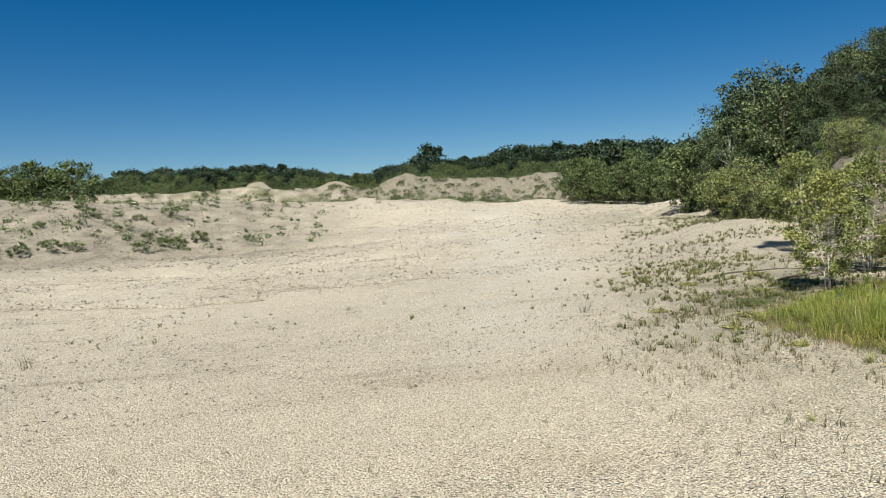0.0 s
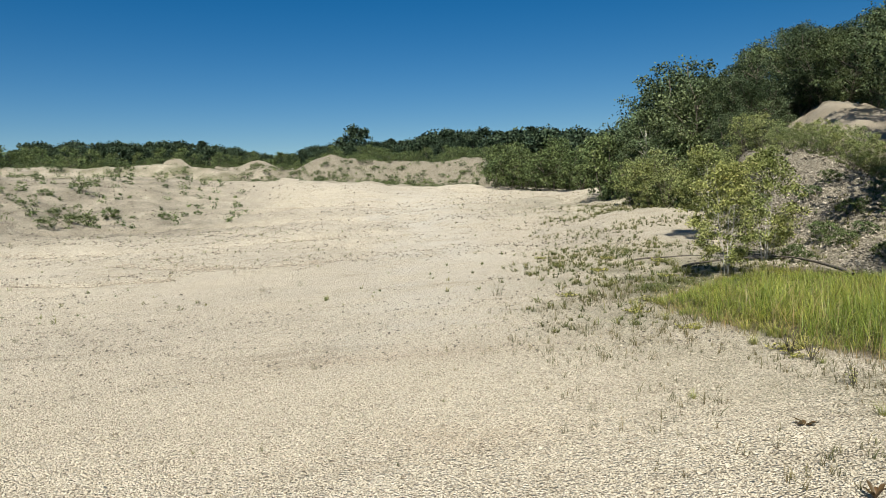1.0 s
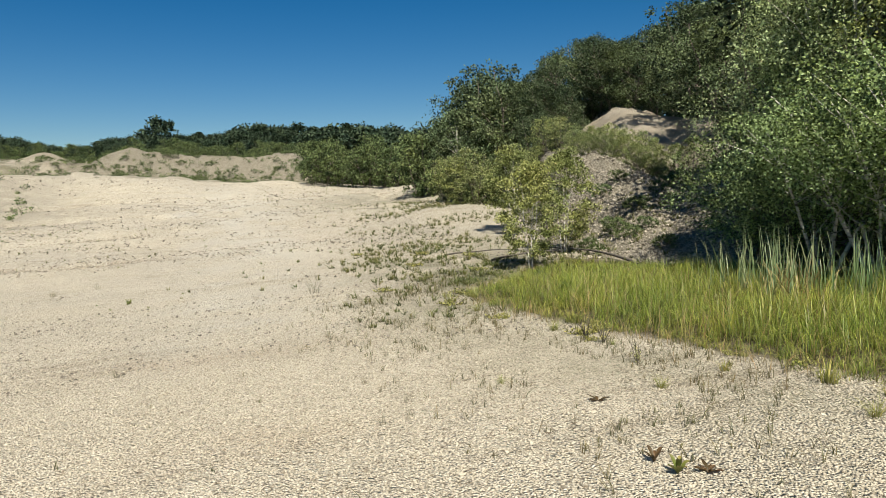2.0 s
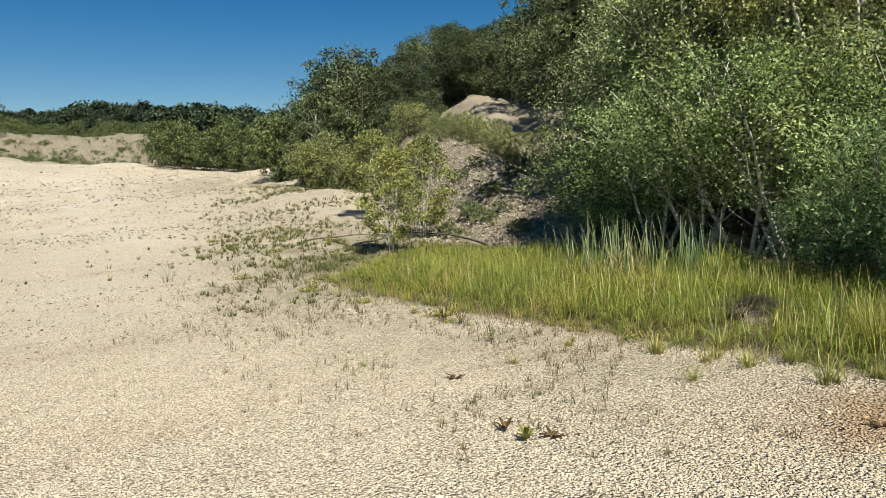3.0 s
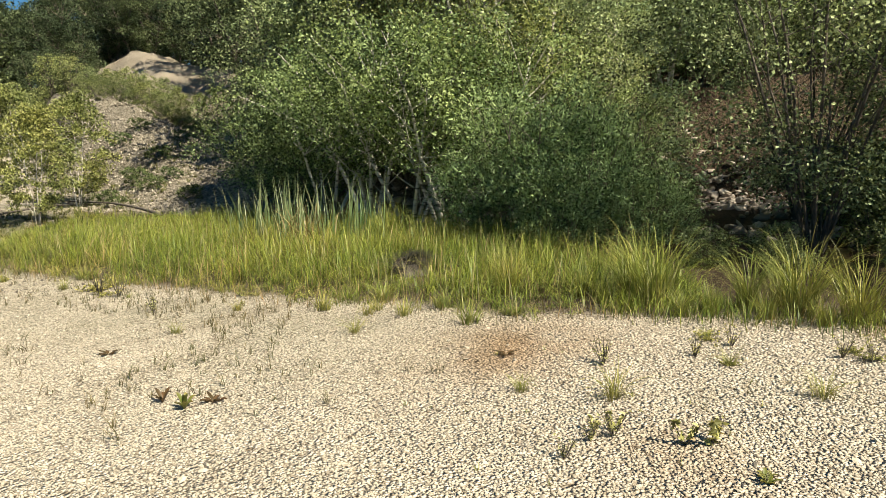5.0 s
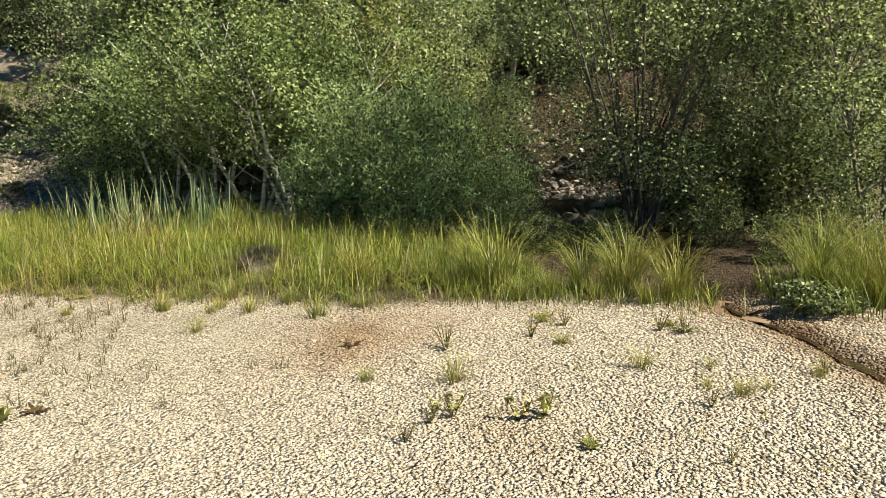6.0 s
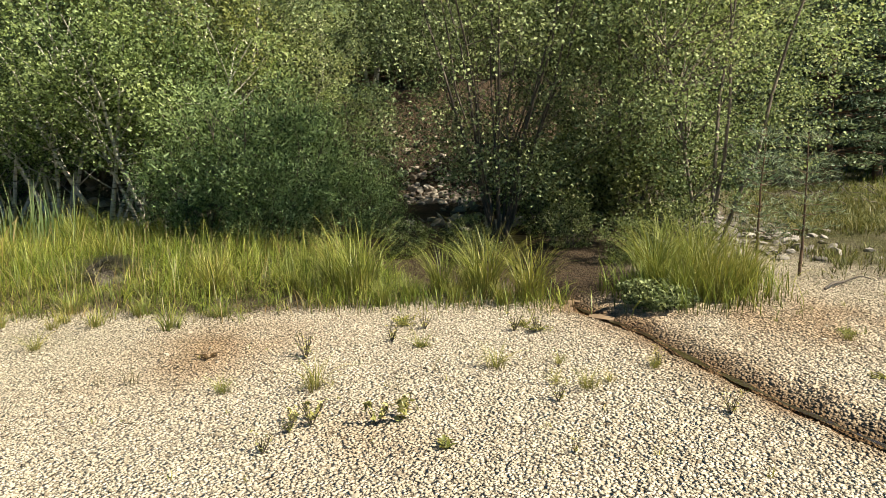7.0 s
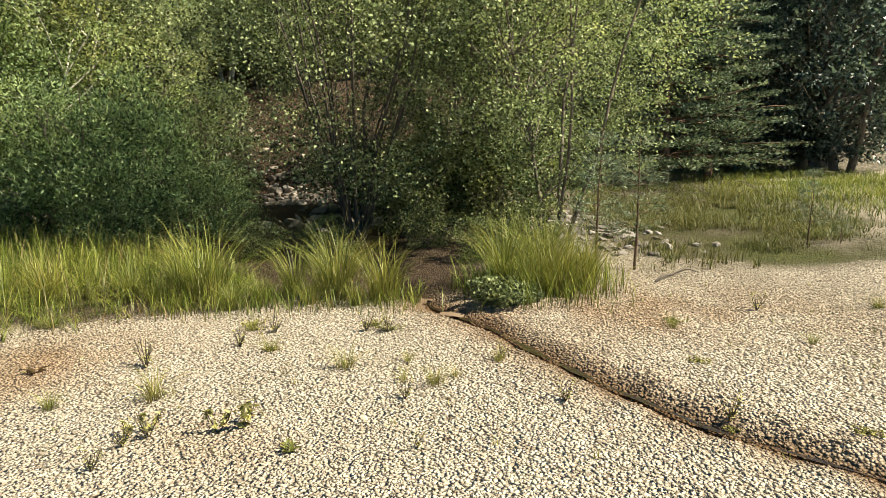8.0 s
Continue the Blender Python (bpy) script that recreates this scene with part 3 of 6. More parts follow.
def ground_fields(x, y):
    r, az = np.hypot(x, y), np.degrees(np.arctan2(x, y))
    n1, n2 = vnoise(x * 1.3, y * 1.3, 11), vnoise(x * 4.5, y * 4.5, 12)
    sh = 3.2 * (1 - sst(3, 10, y)) + 7.0 * (1 - sst(-6, 3, y))
    hx = x - sh - 0.4 * np.maximum(0, y - 25) - 4.5 * (1 - sst(22.5, 26.0, az)) * sst(10, 14, y)
    dstream, _ = line_distance(x, y, STREAM)
    rust = (0.62 * spot(x, y, 4.05, 2.1, 0.55, 0.65) + 0.5 * spot(x, y, 3.4, 2.1, 0.5, 0.5) + 0.45 * spot(x, y, 2.9, 0.7, 0.35)
            + 0.8 * spot(x, y, 5.0, -1.4, 0.6, 0.9) + 0.3 * spot(x, y, 0.0, 8.4, 1.6, 0.5) + 0.2 * spot(x, y, 0.2, 4.9, 0.8, 0.4)
            + 0.7 * np.exp(-(dstream / 0.3) ** 2) + 0.3 * spot(x, y, 5.7, -2.3, 1.1, 1.1) + 0.35 * spot(x, y, 4.4, -3.0, 0.9, 0.7))
    rust = np.clip(0.6 * rust * (1 + 0.7 * n1 + 0.6 * n2), 0, 1)
    lo, hi = meadow_edges(y)
    inside = (y > -0.2) & (y < 15)
    meadow = np.where(inside, sst(-0.1, 0.3, x - lo), 0.0) * sst(0.6, 1.6, y) * (1 - sst(0.3, 1.2, x - hi))
    # pale ground under the thicket, added to bounce light onto its foot
    bounce_floor = spot(x, y, 9.9, 7.7, 1.6, 2.2)
    wood = sst(5.35, 5.9, x + 0.25 * n1) * (1 - sst(8, 12, y)) * sst(-1.4, 0.0, y + 0.3 * n1) * (1 - 0.85 * bounce_floor)
    fold = sst(0.15, 0.26, x / np.maximum(y, 1)) * sst(9, 12, y) * (1 - sst(26, 34, y)) * (x < 12)
    floor_r = sst(6.3, 8.0, x + 0.4 * n1) * (1 - sst(-1.5, 0.5, y)) * 0.6 * sst(-6.0, -4.6, y - 0.15 * x)
    hilltop = sst(17.5, 20, hx + 0.8 * n1) * (1 - sst(55, 70, y))
    slope = sst(7.4, 8.8, hx + 0.6 * n1) * (1 - sst(46, 60, y)) * (1 - hilltop)
    sand = slope * sst(13.2, 14.2, hx + 0.5 * n1) * sst(14, 18, y)
    sand = np.clip(sand + sum(spot(x, y, *at_bearing(a, d), w) for a, d, w in ((-17.0, 84, 2.0), (-10.8, 86, 3.0), (-13.5, 88, 2.4))), 0, 1)
    bank = sst(71, 75, r) * (1 - sst(82, 86, r)) * sst(-14, -7, az) * (1 - sst(6, 8, az))
    left = sst(33, 38, r) * (1 - sst(60, 66, r)) * (1 - sst(-20, -4, az)) * sst(-90, -60, az)
    spoil = sst(60, 66, r) * (1 - sst(96, 104, r)) * sst(-90, -60, az) * (1 - sst(6, 8, az))
    rubble = np.clip(0.5 * bounce_floor + 0.2 * fold * (1 + 0.6 * n1 + 0.4 * n2) + 0.62 * spot(x, y, 7.2, -2.8, 1.6, 1.6) * (1 + 0.5 * n1 + 0.4 * n2) + slope * (1 - sand) * (1 - 0.7 * wood) + 0.75 * bank + 0.7 * left * (1 + 0.5 * n1 + 0.3 * n2) + 0.55 * spoil * (1 - 0.6 * sand) * (1 + 0.5 * n1) + 0.85 * sst(6.5, 7.8, x + 0.5 * n1) * (1 - sst(-0.9, 0.0, y)) * sst(-5.6, -4.2, y + 0.4 * n1) * (1 - sst(15, 18, x)), 0, 1)
    litter = np.clip(0.9 * meadow + wood + hilltop + floor_r * (0.7 + 0.5 * n1) + sst(86, 96, r) * 0.8, 0, 1)
    moss = np.clip((0.75 * spot(x, y, 5.2, 14.5, 2.0, 2.6) + 0.5 * spot(x, y, 9.5, 36, 5.0, 5.0) + 0.5 * spot(x, y, 9, -3.4, 2.5, 1.2)
                    + 1.0 * spot(x, y, 13.6, -6.2, 5.0, 2.4)) * (0.7 + 0.9 * n1), 0, 1)
    moss = np.clip(moss + 0.5 * sst(62, 68, r) * (1 - bank) * (1 - sand) * sst(-0.3, 0.4, n1), 0, 1)
    # second term puts the shade of the hollow under the alder into the colour
    wet = np.clip(np.exp(-(dstream / (0.13 + 0.04 * n2)) ** 2) + 0.6 * spot(x, y, 6.9, 1.0, 0.9, 0.8), 0, 1)
    verge = sst(6.0, 7.2, x + 0.6 * n1) * (1 - sst(13, 15, x)) * sst(-4.7, -3.6, y + 0.12 * (x - 7) + 0.3 * n2) * (1 - sst(-2.2, -1.5, y + 0.2 * n1))
    litter = np.clip(litter + 0.55 * verge * (0.8 + 0.5 * n2), 0, 1)
    moss = np.clip(moss + 0.35 * verge * (0.7 + 0.6 * n1) + 0.32 * np.exp(-((x - lo + 0.9) / 1.1) ** 2) * sst(1.5, 4, y) * (1 - sst(15, 22, y)) * (0.6 + 0.8 * n1 + 0.4 * n2)
                   + 0.25 * sst(6.3, 7.4, x + 0.5 * n1) * (1 - sst(11, 13, x)) * sst(-4.9, -4.0, y) * (1 - sst(-2.2, -1.4, y + 0.3 * n2)) * (0.75 + 0.6 * n2), 0, 1)
    gully = np.exp(-(line_distance(x + 0.3, y + 1.3, [(-1.0, 38.5), (0.4, 41.0), (2.0, 43.0), (4.4, 43.6)])[0] / 0.9) ** 2)
    lane = np.exp(-((x - 0.02 * y + 0.8 - 1.3 * np.sin(y * 0.06)) / (1.2 + 0.03 * y)) ** 2) * sst(5, 12, y) * (1 - sst(45, 60, y))
    fines = np.clip(0.9 * gully + 0.6 * lane * (0.55 + 0.5 * n1 + 0.3 * n2) + 0.15 * sst(10, 20, r) * (0.5 + n1) * (1 - sst(55, 70, r)) * (1 - rubble), 0, 0.85) * (1 - litter)
    return {"fines": fines, "rust": rust, "sand": sand, "rubble": rubble, "litter": litter, "moss": moss, "wet": wet}


def build_ground():
    az = np.concatenate([np.arange(-180, -45, 5.0), np.arange(-45, 125, 0.5), np.arange(125, 180, 5.0)])
    rad = [0.25]
    while rad[-1] < 6:
        rad.append(rad[-1] * 1.011 + 0.006)
    while rad[-1] < 15:
        rad.append(rad[-1] * 1.018 + 0.006)
    while rad[-1] < 52:
        rad.append(rad[-1] * 1.010)
    while rad[-1] < 95:
        rad.append(rad[-1] * 1.0095)
    while rad[-1] < 3000:
        rad.append(rad[-1] * 1.06)
    rad = np.array(rad)
    a, r = np.meshgrid(np.radians(az), rad)
    x, y = (r * np.sin(a)).ravel(), (r * np.cos(a)).ravel()
    z = height(x, y)
    x, y, z = np.append(x, 0), np.append(y, 0), np.append(z, height(0, 0))
    n, k = len(az), len(rad)
    i = np.arange(k - 1)[:, None] * n + np.arange(n)[None]
    j = np.arange(k - 1)[:, None] * n + (np.arange(n)[None] + 1) % n
    t = np.stack([np.stack([i, j + n, i + n], -1), np.stack([i, j, j + n], -1)], 2).reshape(-1, 3)
    hub = np.stack([np.full(n, n * k), (np.arange(n) + 1) % n, np.arange(n)], 1)
    me = tri_mesh("ground", np.stack([x, y, z], 1), np.concatenate([t, hub]), M_GROUND, True, ground_fields(x, y))
    return tagged(new("ground", me), "pale crushed limestone floor of an old quarry", "ground", kind="structure")


ground = build_ground()


def build_brook():
    """A thin ribbon of brown water in the brook's bed."""
    c = np.array(STREAM)
    s = np.linspace(0, len(c) - 1, 160)
    x, y = np.interp(s, range(len(c)), c[:, 0]), np.interp(s, range(len(c)), c[:, 1])
    d = unit(np.stack([np.gradient(x), np.gradient(y)], 1))
    nx, ny = -d[:, 1], d[:, 0]
    w = np.array([-1, -0.5, 0, 0.5, 1])
    # last term adds water for the dark, shaded hollow under the alder
    half = 0.016 + 0.014 * vnoise(s * 3.1, s * 0, 65) + 0.01 * np.sin(s * 9.0) + 0.10 * sst(9.4, 11.0, s)
    px, py = x[:, None] + nx[:, None] * w * half[:, None], y[:, None] + ny[:, None] * w * half[:, None]
    pz = np.repeat((pad(x, y) - 0.041)[:, None], 5, 1)
    i = np.arange(159)[:, None] * 5 + np.arange(4)[None]
    t = np.stack([np.stack([i, i + 1, i + 6], -1), np.stack([i, i + 6, i + 5], -1)], 2).reshape(-1, 3)
    me = tri_mesh("water", np.stack([px, py, pz], -1).reshape(-1, 3), t, M_WATER, True)
    return tagged(new("water", me), "narrow shallow brook with brown clear water", "water", kind="structure")


build_brook()

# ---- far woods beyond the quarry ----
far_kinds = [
    tree_meshes("far_oak", 101, 8.0, 7.0, 0.02, 1, 100, 36, 0.44, 0.36, M_LEAF_FAR_SHADE, M_BARK, 1.15, 0.2, 0.42, 0.1, sides=4, limbs=9),
    tree_meshes("far_ash", 102, 9.0, 5.5, 0.02, 1, 100, 36, 0.42, 0.34, M_LEAF_FAR_SHADE, M_BARK, 1.05, 0.2, 0.38, 0.1, sides=4, limbs=9),
    tree_meshes("far_maple", 103, 7.0, 7.5, 0.02, 2, 100, 36, 0.44, 0.36, M_LEAF_FAR_SHADE, M_BARK, 1.15, 0.16, 0.36, 0.1, sides=4, limbs=9),
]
FAR_TALL = [8.0, 9.0, 7.0]
far_label = ["dark green broad oak at the far wood's edge", "tall dark green ash in the far wood",
             "spreading green maple in the far wood"]
rng = np.random.default_rng(5)
FAR_AZ = [-48, -33, -28.6, -26.4, -19, -15.6, -12.6, -9.6, -7.9, -5.2, -2, 0.6, 2.8, 5.9, 8.9, 13.9, 15.5, 17.1, 24]
FAR_EL = [4.8, 4.4, 4.0, 4.8, 5.05, 5.1, 4.7, 4.1, 4.4, 4.7, 5.2, 5.1, 5.65, 5.6, 5.8, 5.75, 5.2, 5.4, 5.8]


def far_tree(kind, az, r, rise, label):
    """A tree whose top stands rise degrees over the level of the eye."""
    x, y = at_bearing(az, r)
    up = 1.45 + r * math.tan(radians(rise)) - float(height(x, y))
    plant_tree("tree", far_kinds[kind], x, y, label, "tree", "far woods", rng.uniform(0, 6), up / FAR_TALL[kind])


for k in range(176):
    az = -48 + 70 * (k + rng.uniform(-0.4, 0.4)) / 176
    row = k % 3
    r = 108 + 12 * row + rng.uniform(-4, 4) - 12 * float(sst(2, 14, az)) - 24 * float(sst(12, 22, az))
    kind = int(rng.choice([0, 0, 1, 2, 2]))
    far_tree(kind, az, r, float(np.interp(az, FAR_AZ, FAR_EL)) * (0.88 + 0.045 * row + rng.uniform(-0.05, 0.05)), far_label[kind])
far_tree(0, -3.6, 118, 6.1, "tallest dark oak standing out of the far wood")

# scrub before the far woods
scrub_kinds = [
    tree_meshes("scrub_birch", 111, 3.6, 3.0, 0.02, 3, 72, 36, 0.16, 0.12, M_LEAF_SCRUB, M_BARK, 0.42, 0.05, 0.4, 0.2, sides=3, limbs=12),
    tree_meshes("scrub_willow", 112, 2.8, 3.4, 0.0, 4, 72, 36, 0.16, 0.10, M_LEAF_SCRUB, M_BARK, 0.42, 0.05, 0.4, 0.2, sides=3, limbs=12),
    tree_meshes("scrub_poplar", 113, 4.4, 2.6, 0.02, 2, 72, 36, 0.15, 0.115, M_LEAF_SCRUB, M_BARK, 0.40, 0.05, 0.45, 0.2, sides=3, limbs=12),
]
scrub_label = ["mid-green birch scrub on the quarry's far side", "low grey-green willow scrub on the quarry's far side",
               "upright green poplar scrub on the quarry's far side"]
for k in range(84):
    az = -44 + 52 * (k + rng.uniform(-0.4, 0.4)) / 84
    r = rng.uniform(88, 102)
    kind = int(rng.integers(0, 3))
    x, y = at_bearing(az, r)
    plant_tree("shrub", scrub_kinds[kind], x, y, scrub_label[kind], "shrub", "scrub before the far woods", rng.uniform(0, 6), rng.uniform(0.45, 0.9))
for k in range(26):
    az = -41 + 12 * k / 26 + rng.uniform(-0.4, 0.4)
    kind = int(rng.integers(0, 3))
    x, y = at_bearing(az, rng.uniform(62, 72))
    plant_tree("shrub", scrub_kinds[kind], x, y, scrub_label[kind], "shrub", "scrub on the bank", rng.uniform(0, 6), rng.uniform(0.75, 1.15))

# dense scrub where the pit floor ends
for k in range(52):
    u = (k + rng.uniform(-0.4, 0.4)) / 52
    az = 7.3 + 14.0 * u
    r = (57 + 16 * (k % 4) / 3) - 12 * u + rng.uniform(-1, 1)
    kind = int(rng.choice([0, 0, 1, 2]))
    x, y = at_bearing(az, r)
    size = rng.uniform(0.75, 1.15) * (0.85 if k % 4 == 0 else 1.08)
    plant_tree("shrub", scrub_kinds[kind], x, y, scrub_label[kind].replace("far side", "dense edge"), "shrub", "dense scrub", rng.uniform(0, 6), size)

for k in range(18):
    az = 15.5 + 8.5 * (k + rng.uniform(-0.4, 0.4)) / 18
    kind = int(rng.choice([0, 2, 2]))
    x, y = at_bearing(az, rng.uniform(37, 46))
    plant_tree("shrub", scrub_kinds[kind], x, y, scrub_label[kind].replace("quarry's far side", "hill's foot"), "shrub", "scrub at the hill's foot", rng.uniform(0, 6), rng.uniform(0.6, 0.9))

# ---- wooded hill ----
hill_kinds = [
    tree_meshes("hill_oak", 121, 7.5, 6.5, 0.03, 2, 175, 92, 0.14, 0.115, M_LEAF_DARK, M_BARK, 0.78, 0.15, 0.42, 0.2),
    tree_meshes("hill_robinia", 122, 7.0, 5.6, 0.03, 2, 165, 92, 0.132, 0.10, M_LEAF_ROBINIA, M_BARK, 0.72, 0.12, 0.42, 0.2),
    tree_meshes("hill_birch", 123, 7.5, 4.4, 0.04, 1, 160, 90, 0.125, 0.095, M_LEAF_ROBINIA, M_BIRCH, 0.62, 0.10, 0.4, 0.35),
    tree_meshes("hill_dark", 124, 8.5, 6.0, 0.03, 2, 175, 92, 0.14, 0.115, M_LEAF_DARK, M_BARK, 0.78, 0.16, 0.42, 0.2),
]
hill_label = ["green spreading oak on the wooded hill", "grey-green robinia on the wooded hill",
              "light green birch on the wooded hill", "tall dark green tree on the wooded hill"]


def hill_tree(kind, az, r, size, group="hill wood"):
    x, y = at_bearing(az, r)
    plant_tree("tree", hill_kinds[kind], x, y, hill_label[kind], "tree", group, az * 1.7 + r, size)


HILL_AZ = [17, 17.7, 19.5, 21.6, 24, 25, 26, 27.4, 29, 31.2, 33.4, 36, 48]
HILL_EL = [5.4, 6.4, 8.6, 9.7, 8.8, 9.0, 9.9, 10.8, 11.8, 11.2, 11.4, 13.0, 17.0]
HILL_TALL = [7.5, 7.0, 7.5, 8.5]
for kind, az, r in ((0, 19.9, 42), (0, 21.7, 45), (2, 18.6, 38), (1, 22.8, 39), (0, 24.2, 43), (1, 25.4, 41), (3, 26.9, 44), (1, 27.6, 42), (3, 28.9, 44),
                    (1, 30.2, 43), (0, 31.6, 44), (1, 32.8, 42), (3, 34.2, 44), (1, 35.4, 41), (3, 36.8, 44), (0, 38.2, 40), (1, 40.2, 36), (3, 42.0, 36), (0, 44.5, 31)):
    x, y = at_bearing(az, r)
    up = 1.45 + r * math.tan(radians(float(np.interp(az, HILL_AZ, HILL_EL)))) - float(height(x, y))
    hill_tree(kind, az, r, up / HILL_TALL[kind] / 0.99)
for kind, az, r, rise in ((3, 26.3, 31, 5.9), (3, 24.9, 32, 6.2), (0, 27.4, 32.5, 4.9), (3, 27.3, 36, 5.6), (0, 28.1, 38, 5.9), (3, 28.9, 40.5, 6.3), (1, 29.8, 41, 6.7), (3, 31.0, 40, 6.9), (1, 32.2, 38.5, 7.1), (0, 33.4, 37.5, 7.4)):
    x, y = at_bearing(az, r)
    hill_tree(kind, az, r, (1.45 + r * math.tan(radians(rise)) - float(height(x, y))) / HILL_TALL[kind])
hill_tree(0, 26.1, 36.0, 0.45)
hill_tree(3, 25.2, 36.5, 0.5)
hill_tree(3, 29.4, 39.0, 0.5)
hill_tree(1, 33.6, 37.0, 0.45)
hill_tree(1, 31.9, 37.0, 0.5)
hill_tree(0, 30.6, 38.0, 0.5)
hill_tree(1, 38.6, 26.5, 0.62)
hill_tree(0, 37.0, 29.5, 0.62)
hill_tree(1, 36.0, 33.0, 0.6)
for k in range(11):
    az = 47 + 57 * (k + rng.uniform(-0.4, 0.4)) / 11
    r = (19.5, 24)[k % 2] + rng.uniform(-1.5, 1.5) + 3 * float(sst(85, 100, az))
    hill_tree(int(rng.choice([0, 1, 3, 3])), az, r, rng.uniform(0.85, 1.1))
wood_mesh = tree_meshes("edge_maple", 125, 8.5, 5.5, 0.03, 2, 180, 120, 0.09, 0.078, M_LEAF_MAPLE, M_BARK, 0.5, 0.14, 0.45, 0.25)
for az, r, size in ((106.2, 21, 1.0), (109.0, 20.0, 0.95), (112.2, 20.5, 1.05), (115.2, 19.5, 0.95), (108, 25, 1.15), (111, 25.5, 1.2), (114, 25, 1.15),
                    (117.2, 25, 1.15), (104, 26, 1.15)):
    x, y = at_bearing(az, r)
    plant_tree("maple_tree", wood_mesh, x, y, "dark green maple at the edge of the dark wood", "tree", "dark wood", az * 1.3, size)

# low growth along the top of the rubble mound
bush_kinds = [
    tree_meshes("bush_birch", 131, 2.1, 1.3, 0.02, 6, 80, 44, 0.055, 0.044, M_LEAF_YOUNG, M_BARK, 0.19, 0.015, 0.35, 0.2, sides=4),
    tree_meshes("bush_willow", 132, 1.8, 1.6, 0.02, 7, 80, 44, 0.062, 0.040, M_LEAF_OLIVE, M_BARK, 0.2, 0.015, 0.35, 0.2, sides=4),
    tree_meshes("bush_low", 133, 0.8, 1.3, 0.0, 5, 46, 50, 0.06, 0.042, M_LEAF_SCRUB, M_BARK, 0.15, 0.012, 0.4, 0.15, sides=4),
]
far_bush_kinds = [
    tree_meshes("far_bush_birch", 134, 1.7, 1.6, 0.0, 3, 26, 34, 0.09, 0.07, M_LEAF_SCRUB, M_BARK, 0.25, 0.02, 0.45, 0.2, sides=3, limbs=8),
    tree_meshes("far_bush_willow", 135, 1.5, 1.8, 0.0, 3, 26, 34, 0.09, 0.065, M_LEAF_SCRUB, M_BARK, 0.25, 0.02, 0.4, 0.2, sides=3, limbs=8),
    tree_meshes("far_bush_low", 136, 0.8, 1.4, 0.0, 3, 22, 34, 0.09, 0.065, M_LEAF_SCRUB, M_BARK, 0.22, 0.012, 0.4, 0.15, sides=3, limbs=8),
]
bush_label = ["green young birch bush on stony ground", "dark green willow bush on stony ground", "low olive bush on bare gravel"]


def bush(kind, x, y, size, group, name="bush"):
    plant_tree(name, (far_bush_kinds if math.hypot(x, y) > 40 else bush_kinds)[kind], x, y, bush_label[kind], "bush", group, x * 3 + y, size)


for az, r, size in ((25.4, 28.5, 0.8), (26.6, 28, 0.75), (27.8, 27.5, 0.55), (29.0, 27, 0.55), (30.2, 26.5, 0.6), (31.4, 26, 0.6), (32.6, 25.5, 0.65),
                    (33.8, 25.0, 0.6), (35.0, 25.0, 0.65), (36.2, 24.5, 0.75), (24.3, 29.5, 1.0), (27.2, 25.6, 0.42), (28.2, 25.2, 0.46), (29.0, 24.8, 0.42), (29.8, 24.6, 0.5), (30.6, 24.2, 0.5), (31.4, 24.0, 0.55),
                    (32.2, 23.4, 0.5), (33.0, 23.6, 0.45), (33.8, 23.4, 0.4), (34.6, 23.0, 0.42), (35.4, 22.8, 0.45), (28.6, 26.6, 0.5), (30.8, 26.0, 0.55), (33.2, 25.0, 0.7)):
    bush(int(az * 7) % 2, *at_bearing(az, r), size, "bushes on the mound")
for k in range(36):
    az = 17.6 + 7.6 * (k + rng.uniform(-0.4, 0.4)) / 36
    bush(int(rng.integers(0, 3)), *at_bearing(az, rng.uniform(29.5, 37)), rng.uniform(0.5, 1.3), "bushes behind the fold")
for az, r, size in ((27.5, 19.8, 0.5), (29.5, 21, 0.5), (30.6, 18.6, 0.55), (31.5, 17.6, 0.45), (33.0, 18, 0.4), (26.3, 22.5, 0.5), (28.4, 18.2, 0.4), (32.2, 19.4, 0.5), (34.2, 16.4, 0.42), (29.2, 17.2, 0.35), (31.0, 21.4, 0.45), (33.8, 20.6, 0.4)):
    bush(2, *at_bearing(az, r), size, "bushes on the mound's flank")
for x, y, size in ((-20.5, 33.7, 0.8), (-21.3, 32.5, 0.7), (-17.7, 37.1, 0.8), (-17.5, 39.0, 0.7), (-16.6, 39.2, 0.9), (-16.2, 40.9, 0.8),
                   (-18.9, 44.4, 0.75), (-22.3, 31.7, 0.8), (-20.0, 35.0, 0.7)):
    bush(1 if size == 0.75 else 2, x, y, size, "bushes below the left bank")
for k in range(78):
    az = -41 + 47.2 * (k + rng.uniform(-0.4, 0.4)) / 78
    bush(int(rng.choice([0, 0, 1, 2])), *at_bearing(az, rng.uniform(66, 94) - 10 * float(sst(-16, -9, az)) * rng.uniform(0.2, 1)), rng.uniform(0.3, 0.8) * (1 + 0.5 * (1 - float(sst(-20, -12, az)))), "bushes on the spoil heaps")
for k in range(78):
    az = -12 + 18.6 * (k + rng.uniform(-0.4, 0.4)) / 78
    bush(int(rng.choice([0, 2, 2])), *at_bearing(az, rng.uniform(71, 80)), rng.uniform(0.3, 0.75), "bushes on the brown bank")
for k in range(70):
    az = -42 + 27 * rng.uniform() ** 1.3
    bush(int(rng.choice([0, 2, 2])), *at_bearing(az, rng.uniform(43, 58)), rng.uniform(0.25, 0.6), "bushes on the left bank")

